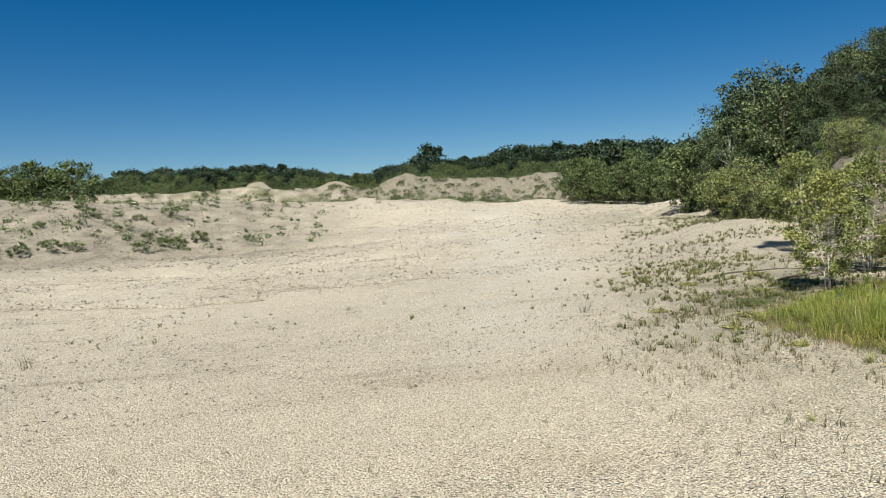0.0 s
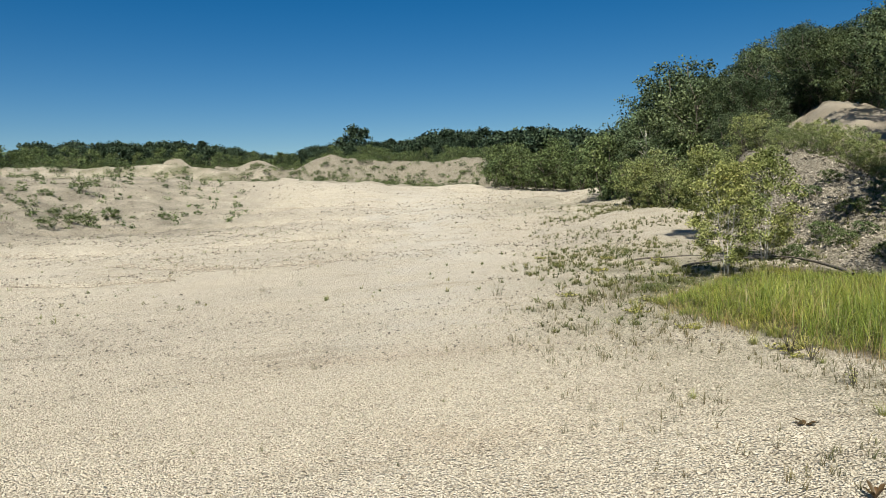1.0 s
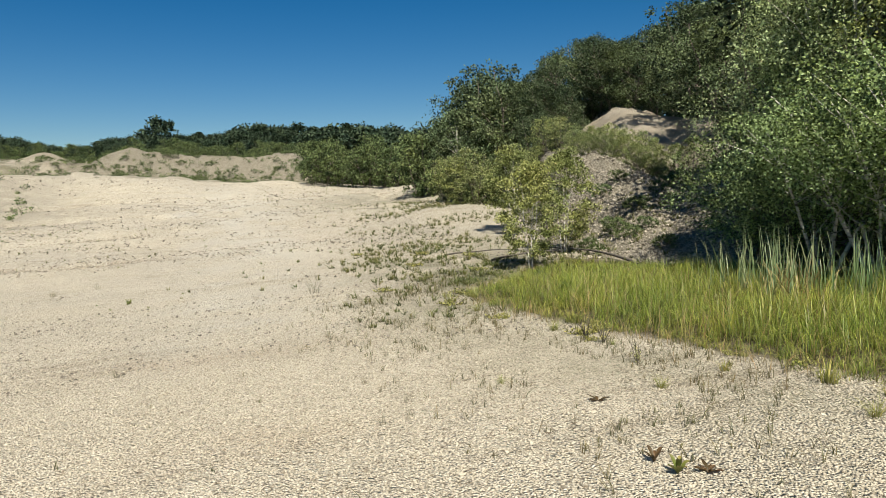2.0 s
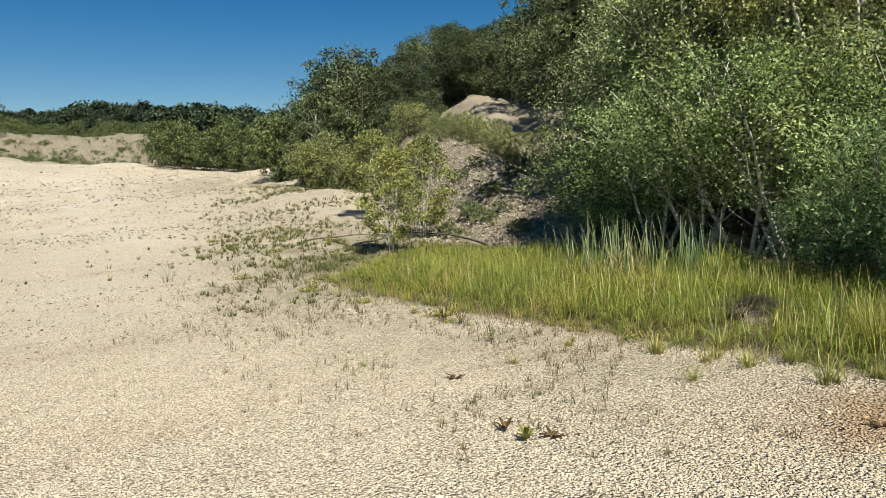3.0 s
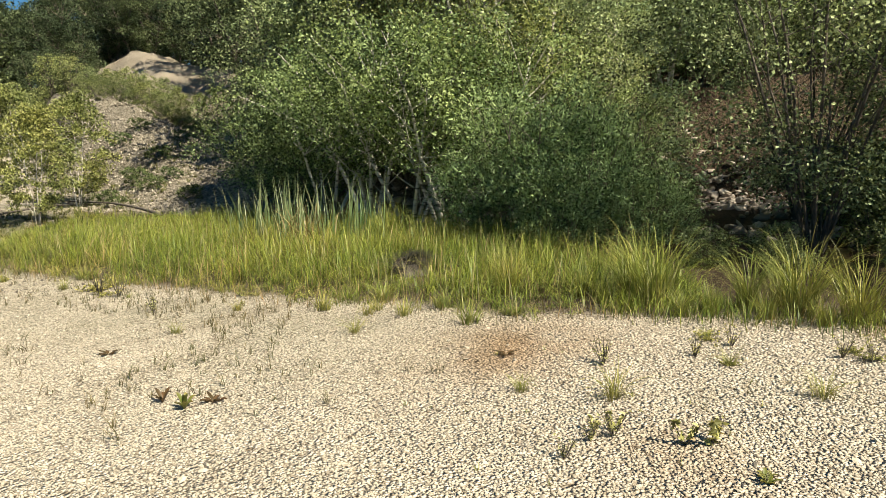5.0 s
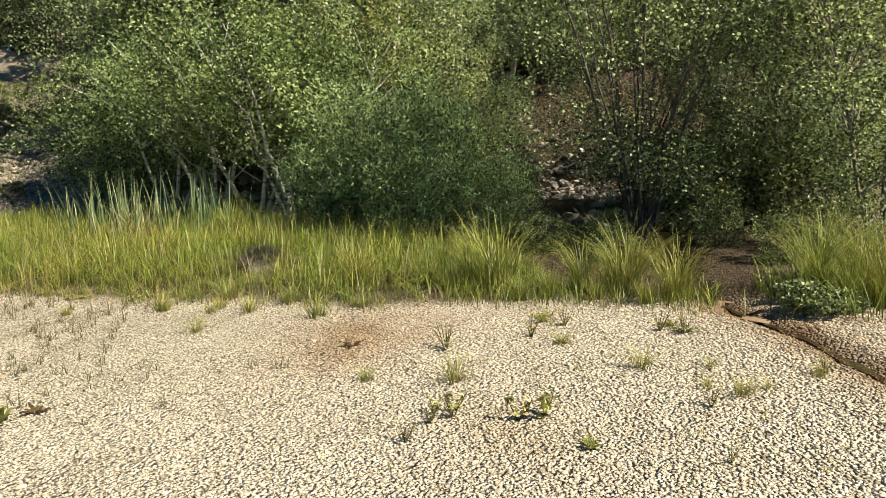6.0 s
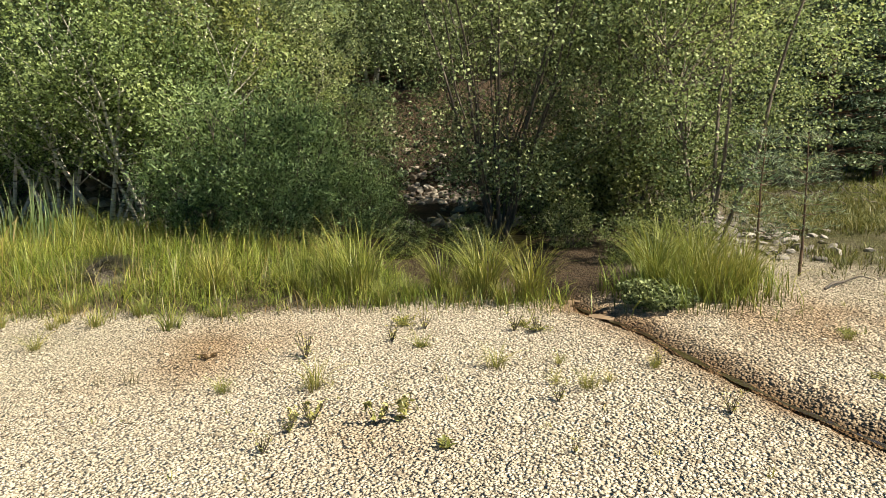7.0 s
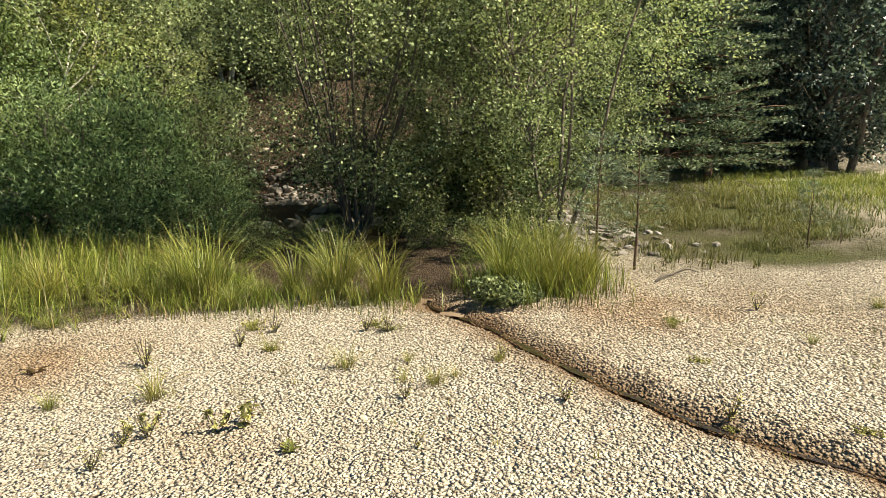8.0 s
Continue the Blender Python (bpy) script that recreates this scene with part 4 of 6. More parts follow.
def far_low_scrub():
    """Ankle-high growth over the spoil heaps, the brown bank and the left bank."""
    r = np.random.default_rng(137)
    n = 900
    az = np.concatenate([r.uniform(-41, 6.6, n // 2), r.uniform(-12, 6.6, n // 4), -42 + 30 * r.uniform(0, 1, n // 4) ** 1.3])
    d = np.concatenate([r.uniform(66, 92, n // 2), r.uniform(71, 79, n // 4), r.uniform(41, 58, n // 4)])
    x, y = d * np.sin(np.radians(az)), d * np.cos(np.radians(az))
    size = r.uniform(0.12, 0.5, n) * np.repeat([1.0, 1.0, 0.8], [n // 2, n // 4, n // 4])
    m = 40
    c = np.repeat(np.stack([x, y, height(x, y)], 1), m, 0)
    off = r.normal(0, 0.5, (n * m, 3))
    off[:, 2] = np.abs(off[:, 2]) * 1.3
    c = c + off * np.repeat(size, m)[:, None]
    v, t = leaflets(r, c, r.normal(0, 1, c.shape) + np.array([0, 0, 0.6]), 0.10, 0.075)
    tagged(new("low_scrub", tri_mesh("low_scrub", v, t, M_LEAF_SCRUB)), "ankle-high olive scrub on the far banks", "scrub", kind="stuff")


far_low_scrub()

# ---- thicket by the wet meadow ----
thick_kinds = [
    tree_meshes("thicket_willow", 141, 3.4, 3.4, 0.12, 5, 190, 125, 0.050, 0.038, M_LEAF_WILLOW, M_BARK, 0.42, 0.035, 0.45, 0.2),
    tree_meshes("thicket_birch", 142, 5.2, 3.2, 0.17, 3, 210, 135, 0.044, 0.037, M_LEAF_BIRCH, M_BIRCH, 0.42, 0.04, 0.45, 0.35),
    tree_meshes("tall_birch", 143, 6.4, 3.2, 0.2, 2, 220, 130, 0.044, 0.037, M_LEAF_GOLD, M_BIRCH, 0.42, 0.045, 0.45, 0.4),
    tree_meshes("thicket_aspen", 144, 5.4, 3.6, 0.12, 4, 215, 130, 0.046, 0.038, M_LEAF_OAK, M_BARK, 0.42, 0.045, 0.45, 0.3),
]
thick_label = ["dense grey-green willow beside the wet meadow", "leafy birch with several pale stems in the thicket",
               "tall yellow-green birch with thin white stems", "dense dark green aspen in the thicket"]


def thicket(kind, az, r, size, turn=0.0):
    x, y = at_bearing(az, r)
    plant_tree("birch_tree" if kind in (1, 2) else "tree", thick_kinds[kind], x, y, thick_label[kind], "tree", "thicket", turn + az, size)


for kind, az, r, size in ((0, 40.4, 14.2, 0.78), (3, 43.4, 14.0, 0.82), (1, 45.6, 13.6, 1.0), (0, 44.0, 12.8, 0.68), (1, 47.6, 13.0, 1.05),
                          (3, 50.8, 13.0, 1.0), (2, 53.2, 12.4, 1.0), (2, 56.4, 11.6, 1.05),
                          (1, 59.8, 11.8, 1.05), (3, 62.8, 12.8, 0.66), (1, 66.5, 13.5, 0.55), (0, 68.6, 12.6, 0.6), (0, 58.6, 11.2, 0.8), (3, 56.0, 15.5, 1.05),
                          (3, 47.0, 16.5, 1.1), (1, 70.5, 15.0, 0.9), (3, 75.0, 15.8, 1.0), (0, 72.8, 15.2, 0.6), (0, 76.4, 15.0, 0.6), (0, 79.4, 15.6, 0.72), (0, 83.0, 16.0, 0.7), (3, 86.0, 15.4, 0.5), (0, 69.4, 15.6, 0.75)):
    thicket(kind, az, r, size)

lean_mesh = tree_meshes("leaning_birch", 145, 3.3, 3.2, 0.34, 5, 170, 100, 0.046, 0.038, M_LEAF_WILLOW, M_BIRCH, 0.42, 0.042, 0.5, 0.35, spread=0.45)
for az, r, size, turn in ((54.4, 10.6, 1.0, 0.6), (48.2, 11.4, 0.95, 2.0), (51.4, 10.9, 0.9, 3.6), (45.0, 12.0, 0.85, 5.0)):
    x, y = at_bearing(az, r)
    plant_tree("birch_tree", lean_mesh, x, y, "birch with bare pale leaning stems over the meadow", "tree", "thicket", turn, size)

shrub_mesh = tree_meshes("narrow_leaf_willow", 151, 2.0, 2.1, 0.0, 9, 200, 66, 0.068, 0.020, M_LEAF_NARROW, M_BARK, 0.24, 0.016, 0.4, -0.15, spread=0.42)
for az, r, size, turn in ((61.8, 8.9, 1.02, 0), (65.4, 8.6, 0.84, 2), (69.2, 8.3, 0.60, 4), (58.2, 9.1, 0.66, 1), (63.4, 8.2, 0.55, 3), (71.2, 8.5, 0.42, 5)):
    x, y = at_bearing(az, r)
    plant_tree("willow_shrub", shrub_mesh, x, y, "bushy blue-green willow shrub with narrow leaves", "shrub", "willow shrubs", turn, size)

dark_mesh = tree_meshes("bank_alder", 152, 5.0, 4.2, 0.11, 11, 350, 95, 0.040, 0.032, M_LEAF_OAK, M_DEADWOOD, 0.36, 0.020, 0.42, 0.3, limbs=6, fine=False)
for az, r, size, turn in ((81.9, 8.18, 0.98, 0.3), (80.5, 10.6, 0.95, 2.0)):
    x, y = at_bearing(az, r)
    plant_tree("alder_tree", dark_mesh, x, y, "many-stemmed alder overhanging the brook", "tree", "", turn, size)
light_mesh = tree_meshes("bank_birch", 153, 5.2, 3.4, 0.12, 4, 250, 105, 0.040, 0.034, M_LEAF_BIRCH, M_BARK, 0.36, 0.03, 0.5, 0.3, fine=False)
for az, r, size, turn in ((98.0, 7.75, 0.84, 0.5), (95.5, 10.4, 0.9, 2.5), (88.0, 11.5, 0.88, 4.0), (91.5, 9.4, 0.9, 5.1)):
    x, y = at_bearing(az, r)
    plant_tree("birch_tree", light_mesh, x, y, "light green young birch behind the brook", "tree", "birches behind the brook", turn, size)

# young birches at the meadow's far end
young = tree_meshes("young_birch", 161, 2.4, 1.3, 0.12, 3, 150, 72, 0.043, 0.036, M_LEAF_GOLD, M_BIRCH, 0.16, 0.014, 0.35, 0.3, spread=0.2)
for x, y, size, turn in ((6.12, 13.7, 0.96, 0.4), (7.85, 15.6, 1.08, 2.2), (8.6, 20.4, 1.2, 3.9)):
    plant_tree("young_birch", young, x, y, "young yellow-green birch at the edge of the gravel", "tree", "young birches", turn, size)

# ---- pines ----
pine_mesh = pine_meshes("pine", 171, 5.6, 4.0, 0.08, 16, 9, 230, 0.075, None, 0.032, 0.10, 0.10)
for az, r, size, turn in ((103.7, 15.0, 1.1, 0.5), (100.0, 17.0, 1.2, 2.0), (106.6, 16.2, 0.95, 3.0), (98.6, 14.2, 0.7, 4.4), (61.0, 18.0, 1.0, 1.1), (63.6, 16.8, 0.9, 2.7), (66.4, 17.2, 1.0, 5.2), (69.4, 17.8, 0.95, 0.9), (73.0, 18.6, 1.05, 3.3), (78.0, 18.4, 1.05, 4.8)):
    x, y = at_bearing(az, r)
    plant_tree("pine_tree", pine_mesh, x, y, "dark pine with low spreading branches", "tree", "pines", turn, size)
sapling = pine_meshes("pine_sapling", 172, 1.25, 0.62, 0.28, 7, 5, 42, 0.07, None, 0.006, 0.0, 0.016)
for x, y, size, turn in ((6.16, -1.30, 0.98, 0.0), (6.37, -1.66, 0.95, 2.0), (7.55, -3.56, 0.62, 4.0), (7.6, -3.9, 0.3, 1.0), (12.3, 4.0, 0.75, 3.0), (12.6, 4.3, 0.7, 5.0)):
    plant_tree("pine_sapling", sapling, x, y, "thin pine sapling with bare lower stem", "sapling", "pine saplings", turn, size, 0.01)

# undergrowth in the shade under the alder
under = tree_meshes("undergrowth", 154, 0.8, 1.0, 0.0, 5, 60, 75, 0.036, 0.028, M_LEAF_YOUNG, M_BARK, 0.17, 0.01, 0.5, 0.1, sides=4)
for x, y, size in ((7.0, 1.9, 0.5), (6.75, 1.1, 0.42), (7.6, 0.3, 0.6), (6.9, -0.3, 0.55), (7.2, -0.7, 0.7), (7.4, 1.4, 0.5), (9.0, -0.3, 1.3), (9.5, 0.5, 1.4), (8.5, 0.7, 1.0), (9.9, -0.7, 1.3), (10.4, 0.0, 1.5), (10.2, 1.2, 1.3)):
    plant_tree("undergrowth_bush", under, x, y, "low dark bush in the shade of the alder", "bush", "undergrowth", x * 5, size)

# ---- meadow, reeds and tufts ----
def blade_object(name, rng, base, tall, lean, width, mat, label, category, droop=0.5, steps=3):
    v, t, al = blades(rng, base, tall, lean, width, droop, steps)
    return tagged(new(name, tri_mesh(name, v, t, mat, False, {"along": al})), label, category, kind="stuff")


def scatter(rng, n, x0, x1, y0, y1, keep):
    x, y = rng.uniform(x0, x1, n), rng.uniform(y0, y1, n)
    k = keep(x, y) > rng.uniform(0, 1, n)
    x, y = x[k], y[k]
    return np.stack([x, y, height(x, y) - 0.01], 1)


def meadow_mask(x, y):
    lo, hi = meadow_edges(y)
    e = 0.16 * vnoise(x * 3, y * 3, 21) + 0.1 * vnoise(x * 9, y * 9, 22)
    return np.where((y > 1.45 + e) & (y < 14.6), sst(-0.05, 0.14, x - lo + e) * (1 - sst(-0.3, 0.4, x - hi + e)), 0)


rng = np.random.default_rng(31)
tuft = scatter(rng, 6600, 3.2, 8.8, 0.2, 14.6, meadow_mask)
each = rng.integers(6, 24, len(tuft))
vigour = np.repeat(rng.uniform(0.55, 1.25, len(tuft)), each)
way = np.repeat(rng.uniform(0, 2 * np.pi, len(tuft)), each)
p = np.repeat(tuft, each, 0)
p[:, :2] += rng.normal(0, 0.045, (len(p), 2))
p[:, 2] = height(p[:, 0], p[:, 1]) - 0.01
lo, hi = meadow_edges(p[:, 1])
grown = 0.35 + 0.65 * sst(0.0, 0.7, p[:, 0] - lo)
grown *= 1 - 0.55 * sst(8.0, 13.5, p[:, 1])
grown *= 1 - 0.75 * spot(p[:, 0], p[:, 1], 5.3, 4.12, 0.5, 0.42)
tall = 0.40 * vigour * grown * rng.uniform(0.35, 1.2, len(p)) * (1 + 0.18 * vnoise(p[:, 0] * 5, p[:, 1] * 5, 24) + 0.25 * vnoise(p[:, 0] * 2.2, p[:, 1] * 2.2, 23))
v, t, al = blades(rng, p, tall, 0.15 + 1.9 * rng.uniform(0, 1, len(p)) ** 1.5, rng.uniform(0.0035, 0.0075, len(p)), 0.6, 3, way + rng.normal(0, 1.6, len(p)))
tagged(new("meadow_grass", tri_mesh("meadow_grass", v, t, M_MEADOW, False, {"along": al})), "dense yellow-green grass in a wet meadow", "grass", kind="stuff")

p = scatter(rng, 22000, 3.2, 6.2, 0.0, 14.8, lambda x, y: np.clip(np.exp(-((x - meadow_edges(y)[0] - 0.06 + 0.12 * vnoise(x * 2, y * 2, 25)) / 0.2) ** 2) * (0.75 + 0.6 * vnoise(x * 4, y * 4, 26)), 0, 1))
blade_object("edge_grass", rng, p, rng.uniform(0.05, 0.22, len(p)), rng.uniform(0.2, 0.9, len(p)), rng.uniform(0.003, 0.006, len(p)), M_STRAW,
             "short dry grass along the gravel's edge", "grass")

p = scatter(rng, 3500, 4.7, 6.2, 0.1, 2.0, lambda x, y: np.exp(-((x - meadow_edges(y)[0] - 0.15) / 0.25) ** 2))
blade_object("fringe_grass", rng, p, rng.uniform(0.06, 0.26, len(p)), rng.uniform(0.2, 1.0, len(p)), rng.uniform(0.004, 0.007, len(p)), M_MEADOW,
             "low yellow-green grass between the sedge clumps", "grass")

p = scatter(rng, 3000, 3.6, 7.0, 1.6, 12.0, meadow_mask)
blade_object("seed_stems", rng, p, rng.uniform(0.25, 0.55, len(p)) * (1 - 0.5 * sst(8.0, 12.0, p[:, 1])), rng.uniform(0.05, 0.7, len(p)), rng.uniform(0.003, 0.006, len(p)), M_STRAW,
             "pale seed stems standing among the meadow grass", "grass", 0.4, 3)

# reeds
p = scatter(rng, 2300, 5.6, 8.6, 5.4, 9.4, lambda x, y: np.clip(spot(x, y, 6.55, 7.5, 0.5, 0.7) + 0.75 * spot(x, y, 7.0, 6.4, 0.4, 0.45) - 0.1, 0, 1))
blade_object("reeds", rng, p, rng.uniform(0.5, 1.02, len(p)), rng.uniform(0.03, 0.34, len(p)), rng.uniform(0.011, 0.020, len(p)), M_REED,
             "tall blue-green cattail leaves in the wet meadow", "reeds", 0.5, 4)
p = scatter(rng, 1800, 5.8, 7.6, 6.0, 8.2, lambda x, y: spot(x, y, 6.4, 6.95, 0.25, 0.25))
blade_object("dead_reeds", rng, p, rng.uniform(0.35, 0.8, len(p)), rng.uniform(0.2, 0.8, len(p)), rng.uniform(0.012, 0.02, len(p)), M_STRAW,
             "pale dead reed leaves among the cattails", "reeds", 0.6, 4)


def clump_mesh(name, seed, n, spread, tall, lean, width, mat, steps=4, droop=0.8):
    r = np.random.default_rng(seed)
    w, d = r.uniform(0, 2 * np.pi, n), spread * r.uniform(0, 1, n) ** 0.7
    base = np.stack([np.cos(w) * d, np.sin(w) * d, np.zeros(n)], 1)
    v, t, al = blades(r, base, tall * r.uniform(0.45, 1.1, n), lean * r.uniform(0.3, 1.2, n), width * r.uniform(0.7, 1.2, n), droop, steps,
                      w + r.normal(0, 0.7, n))
    return tri_mesh(name, v, t, mat, False, {"along": al})


def set_plant(name, mesh, x, y, label, category, group, turn, size, sink=0.005):
    ob = new(name, mesh)
    ob.location = (x, y, float(height(x, y)) - sink)
    ob.rotation_euler, ob.scale = (0, 0, turn), (size, size, size)
    return tagged(ob, label, category, group)


sedge = [clump_mesh("sedge_a", 41, 200, 0.14, 0.85, 0.72, 0.0075, M_SEDGE), clump_mesh("sedge_b", 42, 160, 0.11, 0.8, 0.68, 0.0075, M_SEDGE)]
for x, y, size in ((5.28, 1.74, 0.98), (5.42, 1.98, 0.72), (5.43, 1.1, 0.72), (5.42, 0.74, 0.92), (5.34, 0.38, 0.76), (5.25, 2.35, 0.55), (5.2, 3.0, 0.6), (5.6, 3.3, 0.62),
                   (5.15, 2.1, 0.45), (6.0, 2.3, 0.6), (5.6, 0.92, 0.5), (6.2, 4.9, 0.65), (7.0, 6.0, 0.85), (5.05, 1.45, 0.4), (5.2, 1.28, 0.38), (5.2, 0.92, 0.36), (5.18, 0.56, 0.34)):
    set_plant("sedge_clump", sedge[int(x * 100) % 2], x, y, "arching green sedge clump at the meadow's edge", "sedge", "sedge clumps", x * 9, size)

# small tufts strayed from the meadow onto the gravel
stray = clump_mesh("stray_tuft", 43, 60, 0.3, 1.0, 0.9, 0.03, M_TUFT)
for k in range(30):
    y = rng.uniform(2.0, 11.0)
    x = float(meadow_edges(y)[0]) + 0.12 - 0.6 * rng.uniform() ** 2
    set_plant("stray_tuft", stray, x, y, "small yellow-green tuft at the meadow's edge", "grass tuft", "tufts along the meadow", x * 9 + y, 0.07 + 0.2 * rng.uniform() ** 2)

# leafy bank where the brook leaves the meadow
for x, y, size in ((5.55, -0.55, 0.9), (5.75, -0.85, 1.0), (5.5, -0.95, 0.8), (5.85, -0.5, 1.0), (5.65, -1.15, 0.78), (5.9, -1.15, 0.75), (5.42, -0.75, 0.62), (6.0, -0.8, 0.95)):
    set_plant("sedge_clump", sedge[int(x * 100) % 2], x, y, "thick green sedge clump on the brook's bank", "sedge", "sedge on the bank", x * 9, size)
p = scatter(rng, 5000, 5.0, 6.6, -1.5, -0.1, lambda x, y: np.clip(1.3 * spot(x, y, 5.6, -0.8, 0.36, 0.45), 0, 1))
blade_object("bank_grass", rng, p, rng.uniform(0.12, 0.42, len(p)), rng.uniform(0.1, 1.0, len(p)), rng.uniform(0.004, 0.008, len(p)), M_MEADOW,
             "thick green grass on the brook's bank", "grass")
bramble = tree_meshes("bramble", 173, 0.5, 0.75, 0.0, 6, 60, 40, 0.05, 0.04, M_LEAF_OAK, M_BARK, 0.11, 0.006, 0.5, 0.1, sides=4)
for x, y, size in ((5.22, -0.52, 0.5), (5.32, -0.42, 0.42), (5.3, -0.64, 0.4)):
    plant_tree("bramble", bramble, x, y, "dark green bramble hanging over the brook", "bramble", "brambles", x * 7, size)
# rough grass on the right
p = scatter(rng, 90000, 5.9, 14.5, -5.6, -1.2, lambda x, y: np.clip(sst(6.2, 7.6, x + 0.9 * vnoise(x, y, 28)) * sst(-4.7, -3.5, y + 0.12 * (x - 7)) * (1 - sst(-2.1, -1.3, y)) * (0.28 + 1.0 * vnoise(x * 1.6, y * 1.6, 27) + 0.4 * vnoise(x * 4, y * 4, 39)), 0, 1))
blade_object("rough_grass", rng, p, rng.uniform(0.03, 0.17, len(p)), rng.uniform(0.3, 1.7, len(p)), rng.uniform(0.004, 0.010, len(p)), M_ROUGH,
             "rough olive grass and weeds on the brook's far side", "grass")
p = scatter(rng, 26000, 9.5, 19.0, -9.5, -3.6, lambda x, y: np.clip(1.3 * spot(x, y, 13.4, -6.3, 3.6, 1.9) * sst(-0.5, 0.3, vnoise(x * 1.2, y * 1.2, 29) + 0.4), 0, 1))
blade_object("clearing_grass", rng, p, rng.uniform(0.06, 0.24, len(p)), rng.uniform(0.2, 1.2, len(p)), rng.uniform(0.007, 0.014, len(p)), M_MEADOW,
             "bright green grass before the dark wood", "grass", 0.5, 2)

# fallen grey tussock
def dead_tussock():
    r = np.random.default_rng(61)
    ob = thing("dead_tussock", 5.55, 4.36, "grey dead grass tussock lying in the meadow", "tussock", turn=0.4)
    u, w = np.meshgrid(np.linspace(0, 1, 9), np.linspace(0, 2 * np.pi, 16, endpoint=False), indexing="ij")
    rad = np.cos(u * np.pi / 2) ** 0.6
    bumps = 1 + 0.15 * vnoise(w * 3, u * 6, 62)
    v = np.stack([0.28 * rad * np.cos(w) * bumps, 0.18 * rad * np.sin(w) * bumps, 0.18 * np.sin(u * np.pi / 2) * bumps], -1).reshape(-1, 3)
    i = np.arange(8)[:, None] * 16 + np.arange(16)[None]
    j = np.arange(8)[:, None] * 16 + (np.arange(16)[None] + 1) % 16
    t = np.stack([np.stack([i, j, j + 16], -1), np.stack([i, j + 16, i + 16], -1)], 2).reshape(-1, 3)
    part("core", tri_mesh("tussock_core", v, t, M_DEADWOOD, True), ob)
    n = 900
    w = r.uniform(0, 2 * np.pi, n)
    d = np.sqrt(r.uniform(0, 1, n))
    base = np.stack([0.27 * d * np.cos(w), 0.15 * d * np.sin(w), 0.19 - 0.10 * d ** 2], 1)
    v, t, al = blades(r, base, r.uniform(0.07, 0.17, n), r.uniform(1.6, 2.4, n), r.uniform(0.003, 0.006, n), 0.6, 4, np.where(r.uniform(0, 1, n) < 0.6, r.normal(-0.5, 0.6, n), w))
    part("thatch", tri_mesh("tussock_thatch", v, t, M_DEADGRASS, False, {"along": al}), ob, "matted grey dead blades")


dead_tussock()

# tufts and weeds standing singly on the gravel
green_tuft = [clump_mesh("tuft_a", 51, 90, 0.26, 1.0, 0.85, 0.015, M_TUFT), clump_mesh("tuft_b", 52, 70, 0.24, 1.0, 1.0, 0.015, M_TUFT)]
dry_tuft = [clump_mesh("dry_a", 53, 26, 0.22, 1.0, 0.85, 0.013, M_STEM), clump_mesh("dry_b", 54, 18, 0.25, 1.0, 1.0, 0.013, M_STEM)]
GREEN = [(2.11, 5.44, 0.12), (3.69, 3.36, 0.20), (3.24, 1.69, 0.15), (3.39, 1.21, 0.27), (3.85, 0.33, 0.23), (3.08, 4.65, 0.15),
         (3.64, -0.19, 0.17), (3.69, -0.01, 0.12), (3.99, 0.00, 0.12), (4.15, 0.87, 0.16), (4.54, 1.12, 0.14), (4.00, -0.52, 0.12),
         (3.75, -0.29, 0.10), (4.34, -2.36, 0.12), (4.66, -1.62, 0.14), (5.16, -3.12, 0.14), (3.5, 7.3, 0.2), (3.35, 9.4, 0.25)]
DRY = [(2.20, 3.72, 0.15), (2.13, 4.21, 0.14), (2.58, 2.47, 0.17), (3.28, 2.28, 0.18), (3.24, 2.46, 0.13), (3.45, 0.78, 0.14),
       (3.74, 0.64, 0.10), (-8.30, 12.45, 0.45), (-6.58, 12.47, 0.20), (-5.93, 12.97, 0.18), (-1.07, 7.92, 0.20), (-3.50, 17.79, 0.25),
       (-2.99, 17.49, 0.20), (-2.66, 18.14, 0.25), (1.66, 13.55, 0.45), (1.12, 6.12, 0.14), (1.31, 5.38, 0.15), (2.65, 11.75, 0.35),
       (2.01, 9.99, 0.30), (-4.95, 13.30, 0.14), (-3.68, 14.71, 0.15), (-2.55, 7.04, 0.10)]
for x, y, s in GREEN:
    set_plant("grass_tuft", green_tuft[int(x * 100) % 2], x, y, "small green grass tuft on pale gravel", "grass tuft", "green tufts", x * 11, s)
for x, y, s in DRY:
    set_plant("dry_tuft", dry_tuft[int(abs(x) * 100) % 2], x, y, "thin dry stems standing on pale gravel", "dry tuft", "dry tufts", x * 11, s)


